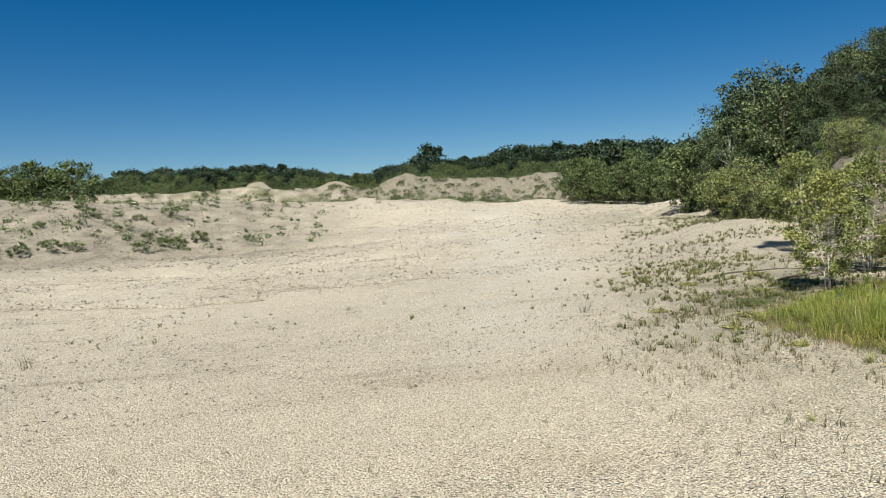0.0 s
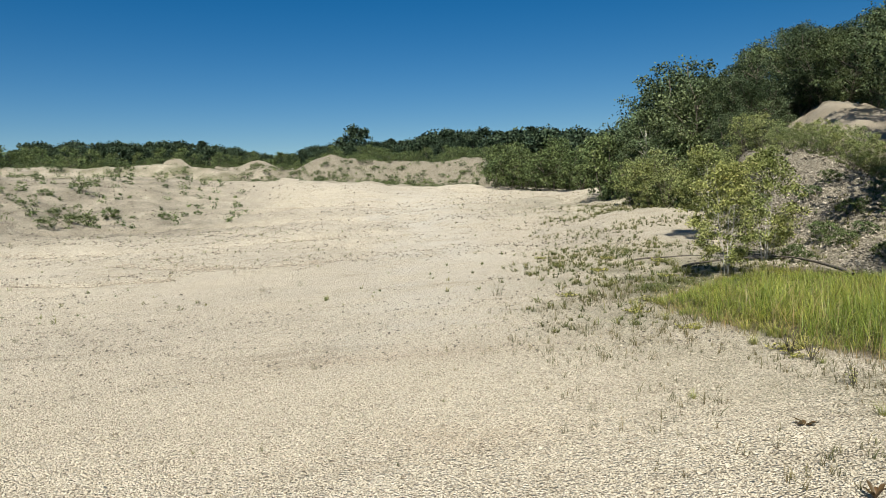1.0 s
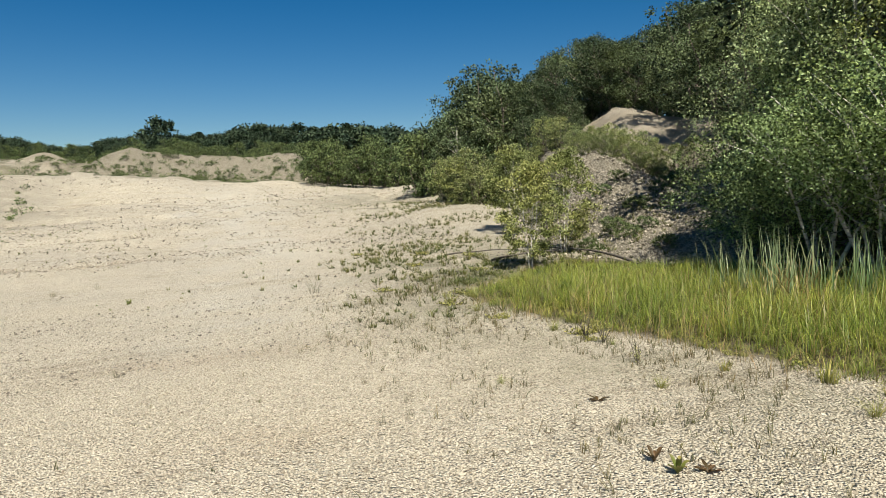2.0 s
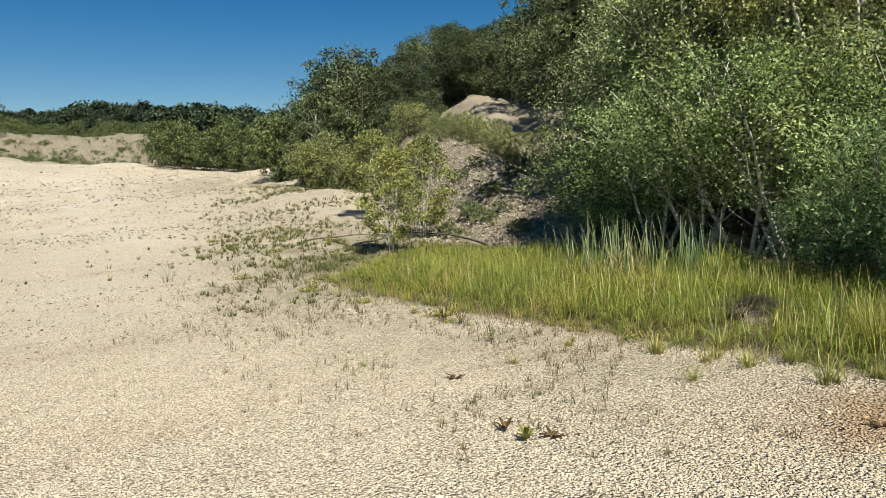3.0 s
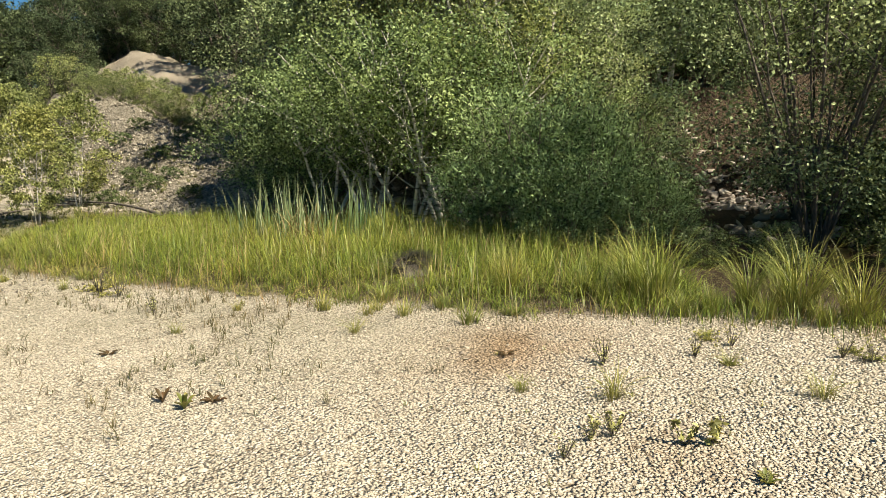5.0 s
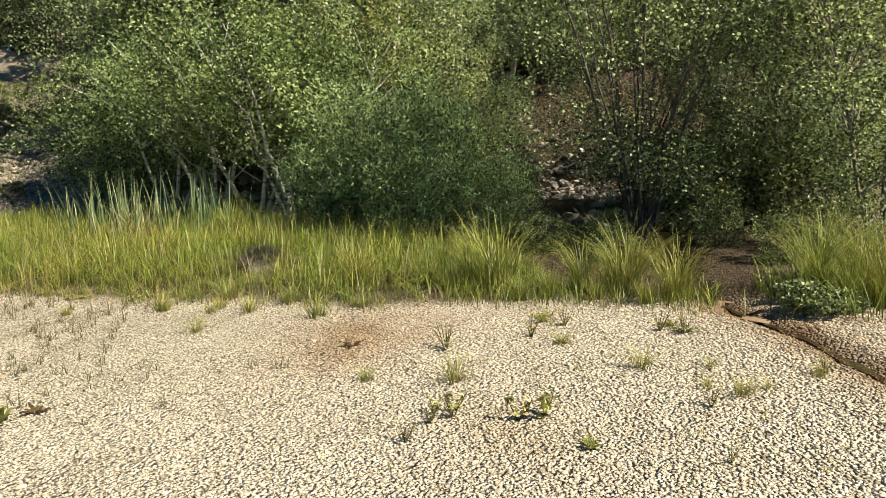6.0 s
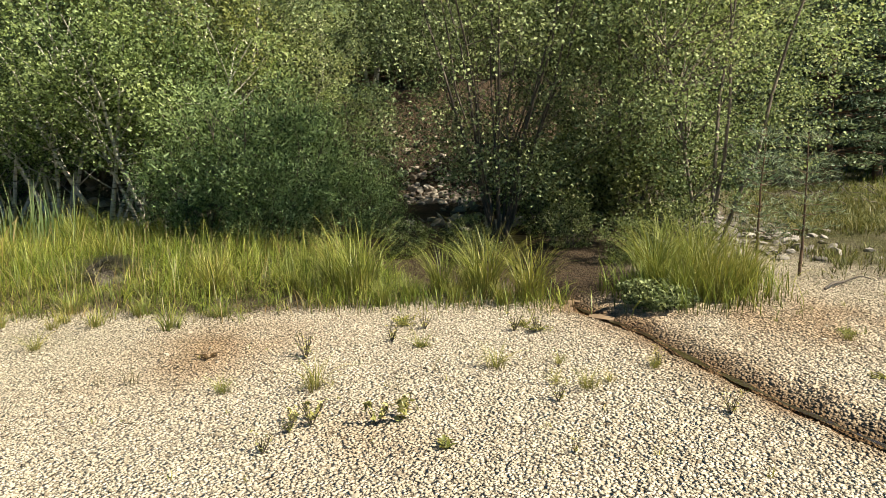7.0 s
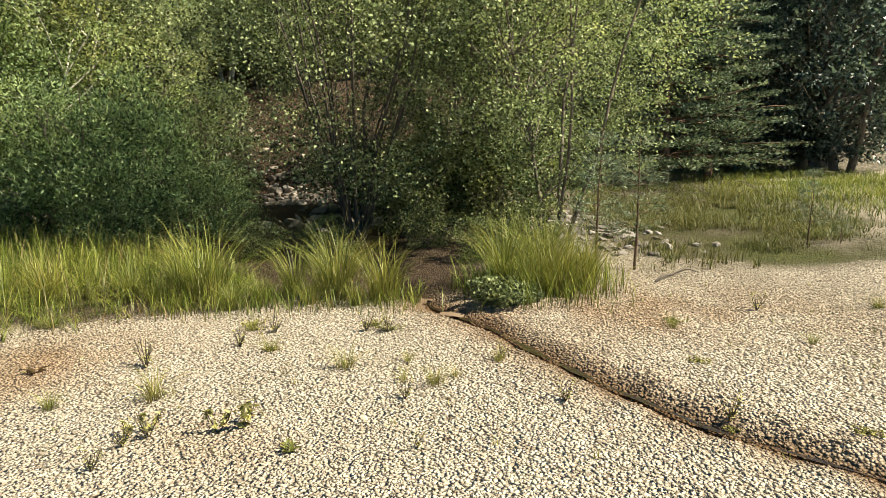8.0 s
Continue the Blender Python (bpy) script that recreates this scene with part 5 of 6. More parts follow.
def weed_meshes(name, seed, stems, per, leaf, leaf_w, mat):
    """Leafy weed one unit high: wiry stems and leaves up each stem."""
    r = np.random.default_rng(seed)
    wood, cs, ax = [], [], []
    for s in range(stems):
        w = r.uniform(0, 2 * np.pi)
        end = np.array([math.cos(w) * r.uniform(0.1, 0.5), math.sin(w) * r.uniform(0.1, 0.5), r.uniform(0.6, 1.0)])
        q = wobble_line(r, np.array([0, 0, -0.05]), end, 4, 0.03)
        wood.append(tube(q, np.linspace(0.022, 0.01, 4), 4))
        u = r.uniform(0.2, 1.0, per)
        cs.append(end * u[:, None] + r.normal(0, 0.05, (per, 3)))
        d = r.normal(0, 1, (per, 3))
        d[:, 2] = np.abs(d[:, 2]) * 0.6
        ax.append(d)
    v, t = joined(wood)
    st = tri_mesh(name + "_stem", v, t, M_DEADWOOD, True)
    v, t = leaves(r, np.concatenate(cs), np.concatenate(ax), leaf, leaf_w)
    return st, tri_mesh(name + "_leaves", v, t, mat)


weeds = [weed_meshes("weed_a", 55, 7, 12, 0.17, 0.05, M_WEED), weed_meshes("weed_b", 56, 9, 9, 0.15, 0.045, M_WEED)]
WEED = [(3.81, 1.48, 0.18), (2.95, 1.03, 0.14), (2.65, 1.12, 0.12), (3.57, 6.70, 0.25), (3.35, 5.41, 0.18), (2.86, 1.10, 0.12),
        (4.54, 0.21, 0.16), (4.56, 0.36, 0.14), (2.84, 0.36, 0.06), (2.90, -0.19, 0.08), (3.44, -0.06, 0.12), (3.28, -1.59, 0.14),
        (3.42, -0.85, 0.12), (4.04, -0.54, 0.12), (5.12, -2.29, 0.15), (4.21, 1.08, 0.14), (4.5, 0.95, 0.14), (3.6, 6.4, 0.22)]
for x, y, s in WEED:
    ob = thing("weed", x, y, "wiry olive weed on pale gravel", "weed", "weeds", x * 13, 0.0, s)
    k = int(x * 100) % 2
    tagged(part("stalk", weeds[k][0], ob), kind="stuff")
    tagged(part("foliage", weeds[k][1], ob), kind="stuff")


def rosette_mesh(name, seed, n, up, mat, broad=0.3):
    """Broad pointed leaves from one root, one unit long, folded along the rib."""
    r = np.random.default_rng(seed)
    u = np.linspace(0, 1, 6)
    vs, ts, al = [], [], []
    for k in range(n):
        w = 2 * np.pi * k / n + r.normal(0, 0.3)
        out, side = np.array([math.cos(w), math.sin(w), 0]), np.array([-math.sin(w), math.cos(w), 0])
        long, lift = r.uniform(0.6, 1.0), up * r.uniform(0.6, 1.2)
        mid = long * (u[:, None] * out * 0.75 + np.array([0, 0, 1.0]) * (lift * u - 0.45 * lift * u ** 2.5 + 0.03 * np.sin(u * 9 + k))[:, None])
        half = (0.5 * broad * long * np.sin(np.pi * np.clip(u, 0.06, 0.97)) ** 0.8)[:, None] * side
        rim = np.array([0, 0, 0.22 * broad])
        vs.append(np.stack([mid - half + rim, mid, mid + half + rim], 1).reshape(-1, 3))
        for j in range(5):
            for q in (0, 1):
                c = 18 * k + 3 * j + q
                ts += [[c, c + 1, c + 4], [c, c + 4, c + 3]]
        al.append(np.repeat(u, 3))
    return tri_mesh(name, np.concatenate(vs), ts, mat, True, {"along": np.concatenate(al)})


ros = [rosette_mesh("green_rosette", 57, 9, 0.9, M_ROSETTE), rosette_mesh("brown_rosette", 58, 13, 0.55, M_WITHERED, 0.2), rosette_mesh("upright_rosette", 59, 8, 1.9, M_ROSETTE, 0.34),
       rosette_mesh("withered_rosette", 60, 8, 1.7, M_WITHERED, 0.3)]
ros_label = ["broad-leaved green rosette on pale gravel", "flat withered brown rosette on pale gravel", "upright broad-leaved yellow-green plant on gravel", "upright withered brown plant on gravel"]
for kind, x, y, s in ((3, 2.17, 3.38, 0.09), (2, 2.17, 3.17, 0.095), (1, 2.32, 3.12, 0.11), (1, 2.49, 4.56, 0.11), (0, 2.89, 0.37, 0.06), (0, 2.85, 0.35, 0.07), (1, 3.74, 2.1, 0.1)):
    set_plant("rosette_plant", ros[kind], x, y, ros_label[kind], "rosette", "rosettes", x * 5, s)

# tall broad-leaved weeds near the rust stain
leafy = weed_meshes("leafy_weed", 62, 2, 16, 0.30, 0.12, M_WEED)
for x, y, s in ((3.01, 0.73, 0.16), (3.08, 0.63, 0.18), (3.03, 1.06, 0.13), (2.96, 1.13, 0.10)):
    ob = thing("leafy_weed", x, y, "upright weed with broad olive leaves on gravel", "weed", "leafy weeds", x * 17, 0.0, s)
    part("stalk", leafy[0], ob)
    part("foliage", leafy[1], ob)


def creeper_meshes(name, seed, runners, per, mat):
    """Low creeping plant one unit across: runners from one root and small leaves along them."""
    r = np.random.default_rng(seed)
    wood, cs = [], []
    for k in range(runners):
        w, long = 2 * np.pi * (k + r.uniform(0, 0.8)) / runners, r.uniform(0.2, 0.5)
        q = wobble_line(r, np.array([0, 0, 0.01]), np.array([math.cos(w) * long, math.sin(w) * long, r.uniform(0.01, 0.08)]), 5, 0.03)
        wood.append(tube(q, np.linspace(0.012, 0.005, 5), 3))
        u = r.uniform(0, 4, per)
        cs.append(np.stack([np.interp(u, range(5), q[:, j]) for j in range(3)], 1) + np.abs(r.normal(0, 0.03, (per, 3))) * np.array([1, 1, 1.4]))
    v, t = joined(wood)
    c = np.concatenate(cs)
    lv, lt = leaves(r, c, r.normal(0, 1, c.shape) * np.array([1, 1, 0.6]), 0.07, 0.042)
    return tri_mesh(name + "_runner", v, t, M_DEADWOOD, True), tri_mesh(name + "_leaves", lv, lt, mat)


creeper = [creeper_meshes("creeper_a", 63, 14, 22, M_CREEPER), creeper_meshes("creeper_b", 64, 10, 22, M_CREEPER)]
for x, y, s in ((3.66, 6.96, 0.4), (3.55, 6.6, 0.3), (4.37, 4.66, 0.34), (4.2, 5.24, 0.25), (4.65, 1.15, 0.22), (4.57, 0.2, 0.22), (4.68, 0.32, 0.2), (4.16, 0.87, 0.14), (4.55, 1.1, 0.16),
                (3.35, 8.6, 0.4), (3.2, 10.2, 0.45), (3.73, 11.2, 0.5), (2.78, 12.6, 0.45), (5.2, 14.4, 0.5), (4.3, 16.2, 0.5), (5.1, 18.2, 0.5), (3.6, 19.4, 0.5), (6.0, 17.0, 0.6),
                (4.0, -1.62, 0.16), (5.15, -3.1, 0.16), (4.8, -1.65, 0.16), (3.22, -1.58, 0.12), (3.1, -2.1, 0.16)):
    ob = thing("creeping_plant", x, y, "low yellow-green creeping mat on the gravel", "creeper", "creeping plants", x * 7, 0.0, s)
    k = int(x * 100) % 2
    part("stalk", creeper[k][0], ob)
    tagged(part("foliage", creeper[k][1], ob), kind="stuff")

# thin seedlings in hundreds over the gravel
def seedling_field(name, seed, n, x0, x1, y0, y1, keep, tall, width, per, mat, label, steps=2, lean=0.9):
    r = np.random.default_rng(seed)
    p = scatter(r, n, x0, x1, y0, y1, keep)
    base = np.repeat(p, per, 0)
    s = np.repeat(r.uniform(0.4, 1.25, len(p)), per)
    base[:, :2] += r.normal(0, 0.12, (len(base), 2)) * (tall * s)[:, None]
    m = len(base)
    return blade_object(name, r, base, tall * s * r.uniform(0.5, 1.0, m), r.uniform(0.15, lean, m), width * r.uniform(0.7, 1.3, m), mat, label, "seedlings", 0.4, steps)


def near_right(x, y):
    edge = meadow_edges(y)[0]
    return np.clip(np.exp(-((x - edge + 1.0) / 1.3) ** 2) * (0.55 + 0.9 * vnoise(x * 1.1, y * 1.1, 33)) * sst(2.0, 4.0, y) * (x < edge), 0, 1)


seedling_field("seedlings", 71, 5000, -0.5, 4.5, 2.5, 14.5, near_right, 0.14, 0.005, 6, M_STEM, "thin dark seedlings scattered on the gravel", 3)
seedling_field("sparse_seedlings", 72, 420, -7, 5, 3.5, 18, lambda x, y: 0.25 + 0.5 * vnoise(x * 0.5, y * 0.5, 34), 0.11, 0.005, 5, M_STEM, "sparse thin stems on the gravel floor", 3)
seedling_field("brook_seedlings", 73, 300, 2.2, 6.5, -4.5, 2.2, lambda x, y: 0.5 + 0 * x, 0.06, 0.004, 6, M_SEDGE, "tiny grass seedlings near the brook", 3)
seedling_field("far_seedlings", 74, 1900, -24, 12, 14, 52, lambda x, y: np.clip(0.25 + 0.9 * vnoise(x * 0.25, y * 0.25, 35), 0, 1), 0.15, 0.02, 7, M_ROUGH, "small olive weeds dotted over the pit floor", 2, 1.8)
seedling_field("fold_weeds", 75, 7600, 1.5, 12, 9, 34, lambda x, y: np.clip(sst(0.13, 0.24, x / y) * (0.35 + 0.65 * sst(10, 15, y)) * (0.4 + 0.9 * vnoise(x * 0.45, y * 0.45, 36)), 0, 1), 0.2, 0.015, 10, M_ROUGH, "olive weeds over the gravel by the birches", 2, 1.8)
seedling_field("brook_weeds", 76, 5200, 6.0, 13.0, -5.6, -1.2, lambda x, y: np.clip(sst(5.8, 8.6, x + 1.2 * vnoise(x, y, 37)) * sst(-5.6, -3.6, y) * (1 - sst(-2.6, -1.1, y)) * (0.45 + 0.8 * vnoise(x * 1.5, y * 1.5, 38)), 0, 1), 0.19, 0.007, 8, M_ROUGH, "upright olive weeds on the brook's far side", 3, 1.0)

# ---- fallen branches, rocks and stones ----
def branch(x0, y0, pts, r0, label):
    ob = thing("fallen_branch", x0, y0, label, "branch", "fallen branches", sink=0.0)
    q = np.array([(x - x0, y - y0, float(height(x, y)) + r0 * 1.2 + up - float(height(x0, y0))) for x, y, up in pts])
    s = np.linspace(0, len(q) - 1, 14)
    q = np.stack([np.interp(s, range(len(q)), q[:, k]) for k in range(3)], 1)
    q[:, 2] += 0.015 * np.sin(s * 5)
    v, t = tube(q, r0 * np.linspace(1, 0.35, 14), 6)
    part("limb", tri_mesh("branch_limb", v, t, M_DEADWOOD, True), ob)


branch(7.6, 13.2, [(7.75, 12.3, 0.0), (8.15, 13.8, 0.06), (8.2, 15.6, 0.05), (7.9, 17.2, 0.0)], 0.035, "long dark fallen branch lying by the birches")
branch(7.0, 15.9, [(6.0, 15.6, 0.0), (6.8, 15.8, 0.06), (7.7, 15.9, 0.04), (8.3, 15.4, 0.0)], 0.028, "dark fallen branch on the gravel by the birches")
branch(6.2, 17.2, [(5.4, 17.3, 0.0), (6.2, 17.1, 0.08), (7.2, 17.2, 0.0)], 0.025, "short dark fallen branch on the gravel")
branch(6.1, -1.9, [(5.9, -1.75, 0.0), (6.15, -1.95, 0.02), (6.25, -2.15, 0.0)], 0.012, "thin twig on the gravel by the saplings")


def brush_heap(x0, y0, wide, deep, n, seed, label):
    """Dry fallen sticks, crossing, leaning on one another."""
    r = np.random.default_rng(seed)
    ob = thing("brush_heap", x0, y0, label, "dead branches", "brush heaps", sink=0.0)
    z0 = float(height(x0, y0))
    for k in range(n):
        px, py = r.normal(0, wide), r.normal(0, deep)
        w, long = r.uniform(0, np.pi), r.uniform(0.2, 0.6)
        g = float(height(x0 + px, y0 + py)) - z0
        a = np.array([px - 0.5 * long * math.cos(w), py - 0.5 * long * math.sin(w), g + 0.02])
        c = np.array([px + 0.5 * long * math.cos(w), py + 0.5 * long * math.sin(w), g + r.uniform(0.03, 0.2)])
        v, t = tube(wobble_line(r, a, c, 6, 0.035), r.uniform(0.006, 0.014) * np.linspace(1, 0.3, 6), 5)
        part("stick", tri_mesh("stick", v, t, M_DEADWOOD if k % 4 else M_BARK, True), ob)


brush_heap(12.4, -3.2, 0.9, 0.5, 44, 83, "dark fallen sticks under the pine")
brush_heap(11.4, -2.4, 0.5, 0.3, 16, 84, "scattered dry sticks on the litter")
brush_heap(8.6, -0.9, 0.4, 0.3, 14, 85, "thin dead sticks beside the grey slabs")


def stone_shape(seed, flat=0.6, cuts=10):
    """Angular broken stone about one unit across."""
    r = np.random.default_rng(seed)
    bm = bmesh.new()
    bmesh.ops.create_icosphere(bm, subdivisions=1, radius=0.5)
    for k in range(cuts):
        n = Vector(unit(r.normal(size=3)))
        d = r.uniform(0.26, 0.4)
        for v in bm.verts:
            over = v.co.dot(n) - d
            if over > 0:
                v.co -= n * over
    for v in bm.verts:
        v.co.z *= flat
    bm.normal_update()
    me = bpy.data.meshes.new("stone")
    bm.to_mesh(me)
    bm.free()
    return me


rock_meshes = [stone_shape(200 + k, f) for k, f in enumerate((0.75, 0.55, 0.8, 0.6, 0.4, 0.35))]
chip_meshes = [m.copy() for m in rock_meshes]
for m in rock_meshes:
    m.materials.append(M_ROCK)
for m in chip_meshes:
    m.materials.append(M_CHIP)


sunlit_meshes = [m.copy() for m in rock_meshes]
for m in sunlit_meshes:
    m.materials.clear()
    m.materials.append(M_SUNLIT_ROCK)
slab_meshes = [m.copy() for m in rock_meshes[3:]]
for m in slab_meshes:
    m.materials.clear()
    m.materials.append(M_SLAB)


def heap(name, x, y, label, category, spots, meshes):
    ob = thing(name, x, y, label, category, sink=0.0)
    r = np.random.default_rng(int(abs(x * 100)))
    z0 = float(height(x, y))
    for k, (px, py, s) in enumerate(spots):
        st = part("rock", meshes[k % len(meshes)], ob)
        st.location = (px - x, py - y, float(height(px, py)) - z0 + s * 0.12)
        st.rotation_euler = (r.normal(0, 0.3), r.normal(0, 0.3), r.uniform(0, 6))
        st.scale = (s * r.uniform(0.8, 1.4), s * r.uniform(0.7, 1.1), s * r.uniform(0.7, 1.0))
    return ob


r = np.random.default_rng(81)
heap("rock_pile", 12.2, 3.0, "pile of pale broken limestone below the wooded slope", "rock pile",
     [(r.normal(12.4, 0.4), r.normal(3.1, 0.7), r.uniform(0.07, 0.24)) for k in range(260)], sunlit_meshes)
heap("rock_pile", 10.2, 1.0, "dark scattered limestone blocks under the alder", "rock pile",
     [(r.uniform(8.6, 11.6), r.uniform(-0.9, 2.6), r.uniform(0.08, 0.24)) for k in range(150)], rock_meshes)
heap("scree", 8.3, -1.5, "grey flat limestone slabs on the brook's far side", "scree",
     [(r.uniform(7.0, 10.2), -1.5 + r.normal(0, 0.40), r.uniform(0.06, 0.17)) for k in range(300)], slab_meshes)
heap("rock_pile", 9.7, 9.2, "pale limestone blocks under the thicket", "rock pile",
     [(r.normal(9.7, 0.6), r.normal(9.2, 0.8), r.uniform(0.12, 0.34)) for k in range(60)], sunlit_meshes)
heap("rock_pile", 10.0, 7.2, "pale limestone blocks at the foot of the birches", "rock pile",
     [(r.normal(10.0, 0.5), r.normal(7.2, 0.8), r.uniform(0.12, 0.36)) for k in range(80)], sunlit_meshes)
heap("rubble", 10.6, 18.5, "loose grey stones on the rubble mound", "rubble",
     [(r.uniform(9.2, 12.6), r.uniform(15.0, 22.5), r.uniform(0.05, 0.13) + 0.1 * (k % 23 == 0)) for k in range(300)], rock_meshes)

tan_mesh = rock_meshes[4].copy()
tan_mesh.materials.clear()
tan_mesh.materials.append(M_TAN)
for x, y, s, sx in ((5.30, 0.20, 0.14, 1.0), (5.36, 0.10, 0.16, 1.5), (5.16, 0.09, 0.16, 1.7), (5.22, 0.19, 0.10, 1.0), (5.02, -0.17, 0.17, 1.5), (5.42, 0.02, 0.10, 1.2)):
    ob = new("flat_stone", tan_mesh)
    ob.location = (x, y, float(pad(x, y)) - 0.03)
    ob.rotation_euler, ob.scale = (0.08, 0.05, x * 31), (s * sx, s, s * 0.55)
    tagged(ob, "flat tan stone lying in the brook's mouth", "stone", "brook stones")

# gravel: the larger stones singly, the rest as one layer
def gravel():
    r = np.random.default_rng(91)
    spots = []
    while len(spots) < 300:
        d, a = r.uniform(2.3, 5.2), r.uniform(5, 118)
        x, y = at_bearing(a, d)
        if x < meadow_edges(y)[0] - 0.15 and line_distance(np.array([x]), np.array([y]), STREAM)[0][0] > 0.2:
            spots.append((x, y))
    for k, (x, y) in enumerate(spots):
        ob = part("stone", chip_meshes[k % 6], ground)
        s = r.uniform(0.022, 0.042)
        ob.location = (x, y, float(height(x, y)) + s * 0.1)
        ob.rotation_euler = (r.normal(0, 0.3), r.normal(0, 0.3), r.uniform(0, 6))
        ob.scale = (s * r.uniform(0.9, 1.4), s, s * r.uniform(0.8, 1.1))
    n, m = 430000, 16000
    d = np.concatenate([np.sqrt(r.uniform(2.0 ** 2, 10.5 ** 2, n)), r.uniform(5.0, 22.0, m)])
    a = np.radians(np.concatenate([r.uniform(-38, 128, n), r.uniform(-38, 24, m)]))
    far = np.arange(n + m) >= n
    n = n + m
    x, y = d * np.sin(a), d * np.cos(a)
    deg = np.degrees(a)
    inner = np.where(deg < 14, 3.2, 2.1)
    out, left = sst(86, 94, deg), 1 - sst(25, 35, deg)
    thin = 0.03 + 0.97 * (1 - sst(3.4 + 1.2 * left + 2.2 * out, 8.2 + 2.2 * left + 2.0 * out, d))
    edge = np.where(y < -1.1, 8.3 + 0.7 * vnoise(x * 2, y * 2, 54), meadow_edges(y)[0] + 0.1)
    keep = (far | (r.uniform(0, 1, n) < thin)) & (d > inner) & (x < edge)
    keep &= ~((y < -1.0) & (ground_fields(x, y)["rubble"] > 0.5))
    keep &= line_distance(x, y, STREAM)[0] > 0.055 * r.uniform(0, 1, n) ** 1.2
    x, y, far = x[keep], y[keep], far[keep]
    n = len(x)
    s = np.where(far, 0.009, 0.0043) + np.where(far, 0.012, 0.0085) * r.uniform(0, 1, n) ** 3.0
    shape = np.array([[1, 0.1, 0], [0, 1, 0], [-1, 0, 0], [0, -1, 0], [0.1, 0.05, 0.8], [-0.1, -0.1, -0.8]])
    v = shape[None] + r.normal(0, 0.17, (n, 6, 3))
    w = r.uniform(0, 2 * np.pi, n)
    c, q = np.cos(w)[:, None], np.sin(w)[:, None]
    vx, vy, vz = v[..., 0] * r.uniform(0.85, 1.35, n)[:, None], v[..., 1], v[..., 2]
    v = np.stack([vx * c - vy * q, vx * q + vy * c, vz * r.uniform(0.55, 0.9, n)[:, None]], -1) * s[:, None, None]
    v += np.stack([x, y, height(x, y) + s * 0.22], 1)[:, None]
    t = np.array([[0, 1, 4], [1, 2, 4], [2, 3, 4], [3, 0, 4], [1, 0, 5], [2, 1, 5], [3, 2, 5], [0, 3, 5]])
    tri = (np.arange(n)[:, None, None] * 6 + t[None]).reshape(-1, 3)
    f = ground_fields(x, y)
    ds = line_distance(x, y, STREAM)[0]
    damp = np.clip(0.85 * np.exp(-(ds / 0.10) ** 2) + 0.22 * np.exp(-((ds - 0.2) / 0.14) ** 2) * (x - y > 4.4) * (0.6 + 0.5 * vnoise(x * 4, y * 4, 55)), 0, 1)
    me = tri_mesh("gravel", v.reshape(-1, 3), tri, M_CHIP, True, {"rust": np.repeat(f["rust"], 6), "wet": np.repeat(damp, 6)})
    tagged(new("gravel", me), "loose pale limestone chips on the quarry floor", "gravel", kind="stuff")



def rut_stones():
    """Coarser, greyer stones along the ruts, darkened for the shade at the ruts' edges."""
    r = np.random.default_rng(92)
    xs, ys = [], []
    for pts, w, h in RUTS:
        c = np.array(pts)
        u = r.uniform(0, len(c) - 1, 900)
        xs.append(np.interp(u, range(len(c)), c[:, 0]) + r.normal(0, w * 0.8, 900))
        ys.append(np.interp(u, range(len(c)), c[:, 1]) + r.normal(0, w * 0.8, 900))
    x, y = np.concatenate(xs), np.concatenate(ys)
    n = len(x)
    s = r.uniform(0.02, 0.05, n)
    shape = np.array([[1, 0, 0], [-0.5, 0.87, 0], [-0.5, -0.87, 0], [0.1, 0.05, 0.62], [-0.1, -0.1, -0.6]])
    v = (shape[None] + r.normal(0, 0.2, (n, 5, 3))) * s[:, None, None] + np.stack([x, y, height(x, y) + 0.2 * s], 1)[:, None]
    t = np.array([[0, 1, 3], [1, 2, 3], [2, 0, 3], [1, 0, 4], [2, 1, 4], [0, 2, 4]])
    tri = (np.arange(n)[:, None, None] * 5 + t[None]).reshape(-1, 3)
    # wet only darkens here: the ruts' shade put into the stones' colour
    tagged(new("rut_stones", tri_mesh("rut_stones", v.reshape(-1, 3), tri, M_ROCK, False, {"wet": np.full(5 * n, 0.2)})), "grey stones along the ruts, darkened to draw their shade", "stones", kind="stuff")


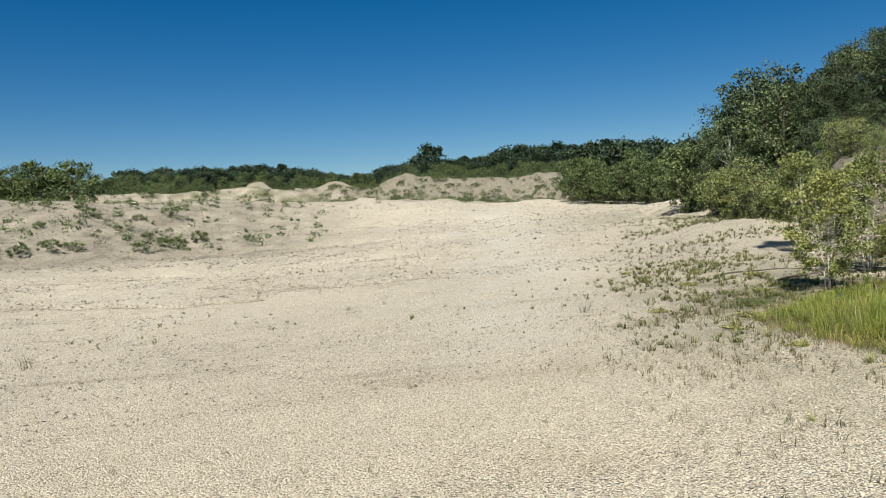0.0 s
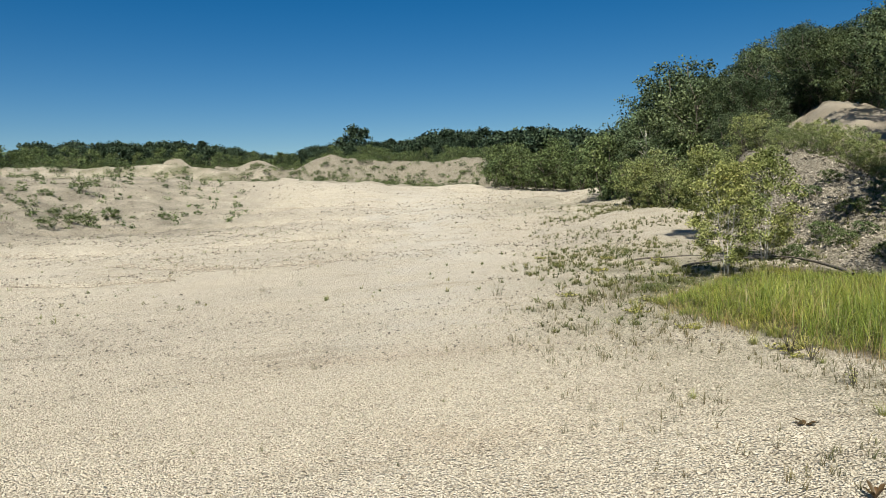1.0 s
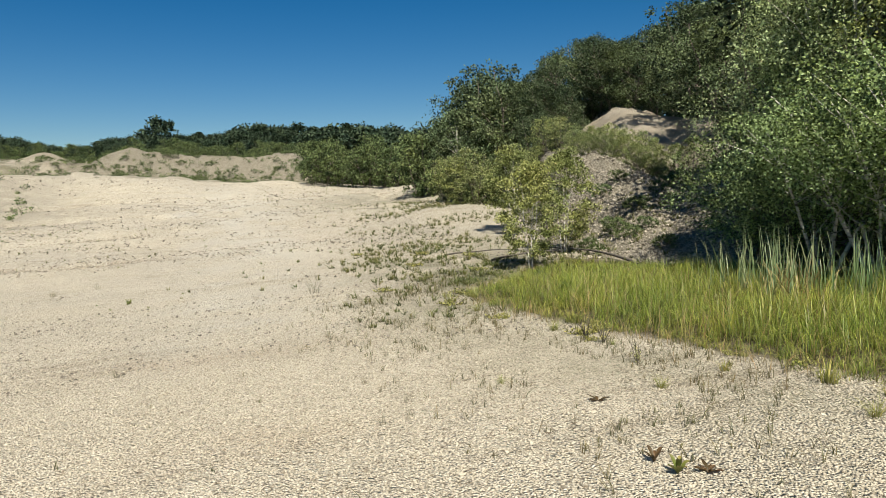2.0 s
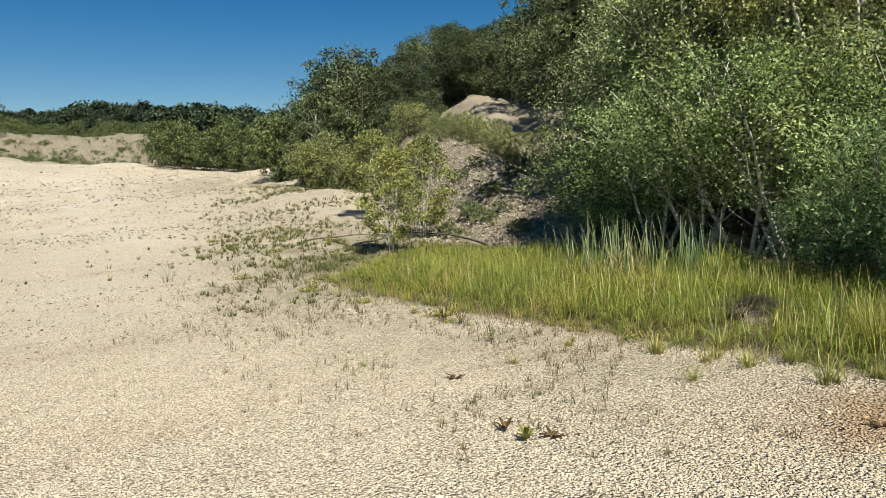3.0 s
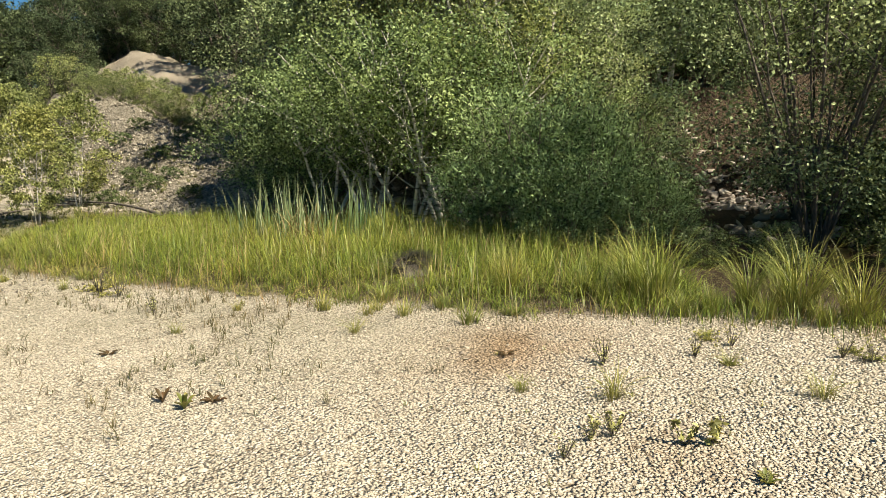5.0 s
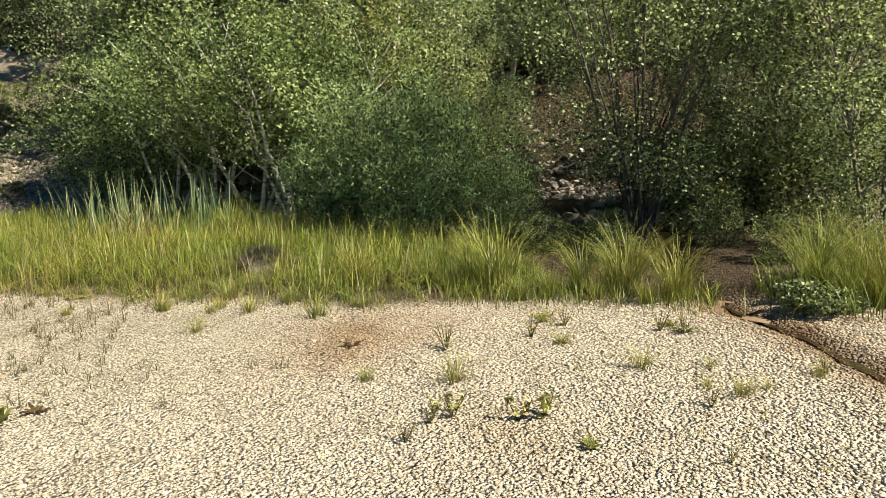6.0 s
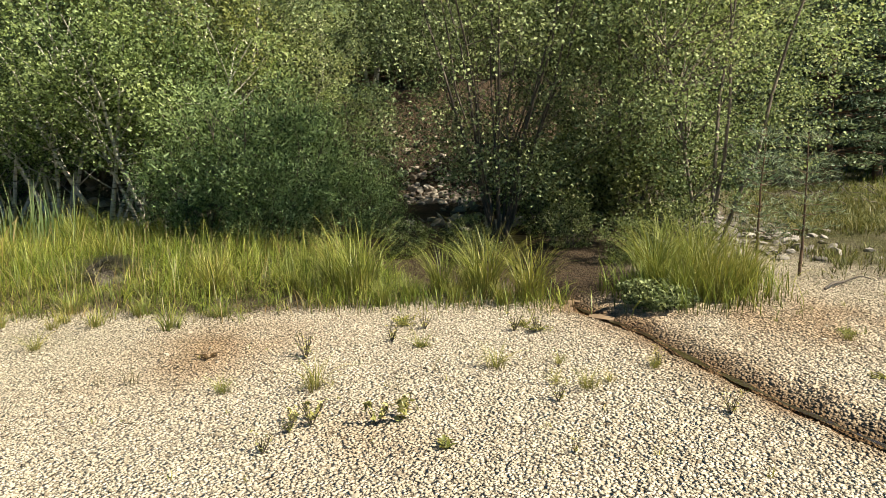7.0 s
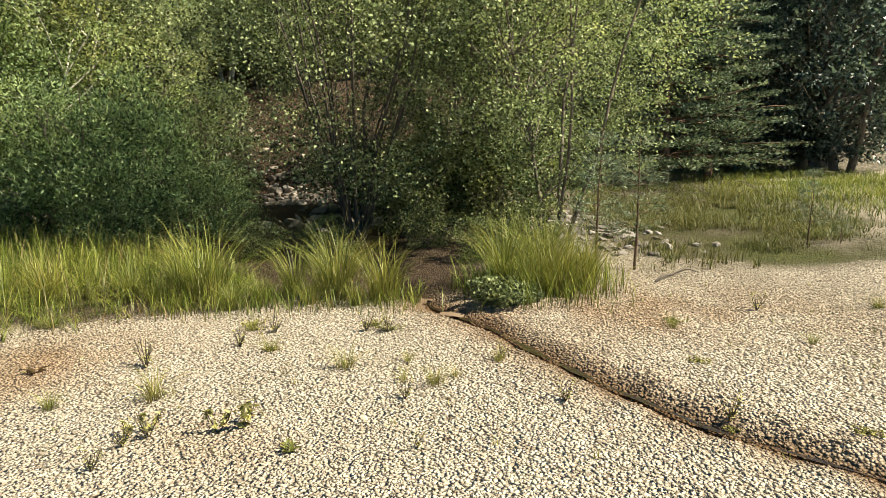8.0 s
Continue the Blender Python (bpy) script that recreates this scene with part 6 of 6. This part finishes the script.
def mound_stones():
    """Small grey stones all over the flank of the rubble mound."""
    r = np.random.default_rng(94)
    n = 9000
    d, a = r.uniform(14.5, 26, n), np.radians(r.uniform(22.5, 38.5, n))
    x, y = d * np.sin(a), d * np.cos(a)
    keep = x > 8.0 + 0.6 * vnoise(x * 0.8, y * 0.8, 58)
    x, y = x[keep], y[keep]
    n = len(x)
    s = 0.018 + 0.045 * r.uniform(0, 1, n) ** 2.5
    shape = np.array([[1, 0, 0], [-0.5, 0.87, 0], [-0.5, -0.87, 0], [0.1, 0.05, 0.7], [-0.1, -0.1, -0.6]])
    v = (shape[None] + r.normal(0, 0.22, (n, 5, 3))) * s[:, None, None] + np.stack([x, y, height(x, y) + 0.25 * s], 1)[:, None]
    t = np.array([[0, 1, 3], [1, 2, 3], [2, 0, 3], [1, 0, 4], [2, 1, 4], [0, 2, 4]])
    tri = (np.arange(n)[:, None, None] * 5 + t[None]).reshape(-1, 3)
    tagged(new("mound_stones", tri_mesh("mound_stones", v.reshape(-1, 3), tri, M_ROCK)), "small grey stones covering the rubble mound", "stones", kind="stuff")


def dark_clods():
    """Darker clods and stones strewn over the pit floor, thicker in streaks."""
    r = np.random.default_rng(93)
    n = 60000
    d, a = 8.0 * (58 / 8.0) ** r.uniform(0, 1, n), np.radians(r.uniform(-38, 27, n))
    x, y = d * np.sin(a), d * np.cos(a)
    thick = 0.12 + 0.75 * vnoise(x * 0.1, y * 0.55, 56) + 0.35 * vnoise(x * 0.6, y * 1.3, 57) + 0.5 * sst(-14, -22, np.degrees(a)) * sst(30, 36, d)
    keep = (r.uniform(0, 1, n) < thick * (0.25 + 0.75 * sst(9, 20, d))) & (x < meadow_edges(y)[0])
    x, y, d = x[keep], y[keep], d[keep]
    n = len(x)
    s = (0.008 + 0.022 * r.uniform(0, 1, n) ** 2) * (0.45 + d / 20)
    shape = np.array([[1, 0, 0], [-0.5, 0.87, 0], [-0.5, -0.87, 0], [0.1, 0.05, 0.62], [-0.1, -0.1, -0.6]])
    v = (shape[None] + r.normal(0, 0.25, (n, 5, 3))) * s[:, None, None] + np.stack([x, y, height(x, y) + 0.2 * s], 1)[:, None]
    t = np.array([[0, 1, 3], [1, 2, 3], [2, 0, 3], [1, 0, 4], [2, 1, 4], [0, 2, 4]])
    tri = (np.arange(n)[:, None, None] * 5 + t[None]).reshape(-1, 3)
    tagged(new("dark_clods", tri_mesh("dark_clods", v.reshape(-1, 3), tri, M_CLOD)), "grey-brown clods strewn over the quarry floor", "clods", kind="stuff")


gravel()
rut_stones()
mound_stones()
dark_clods()
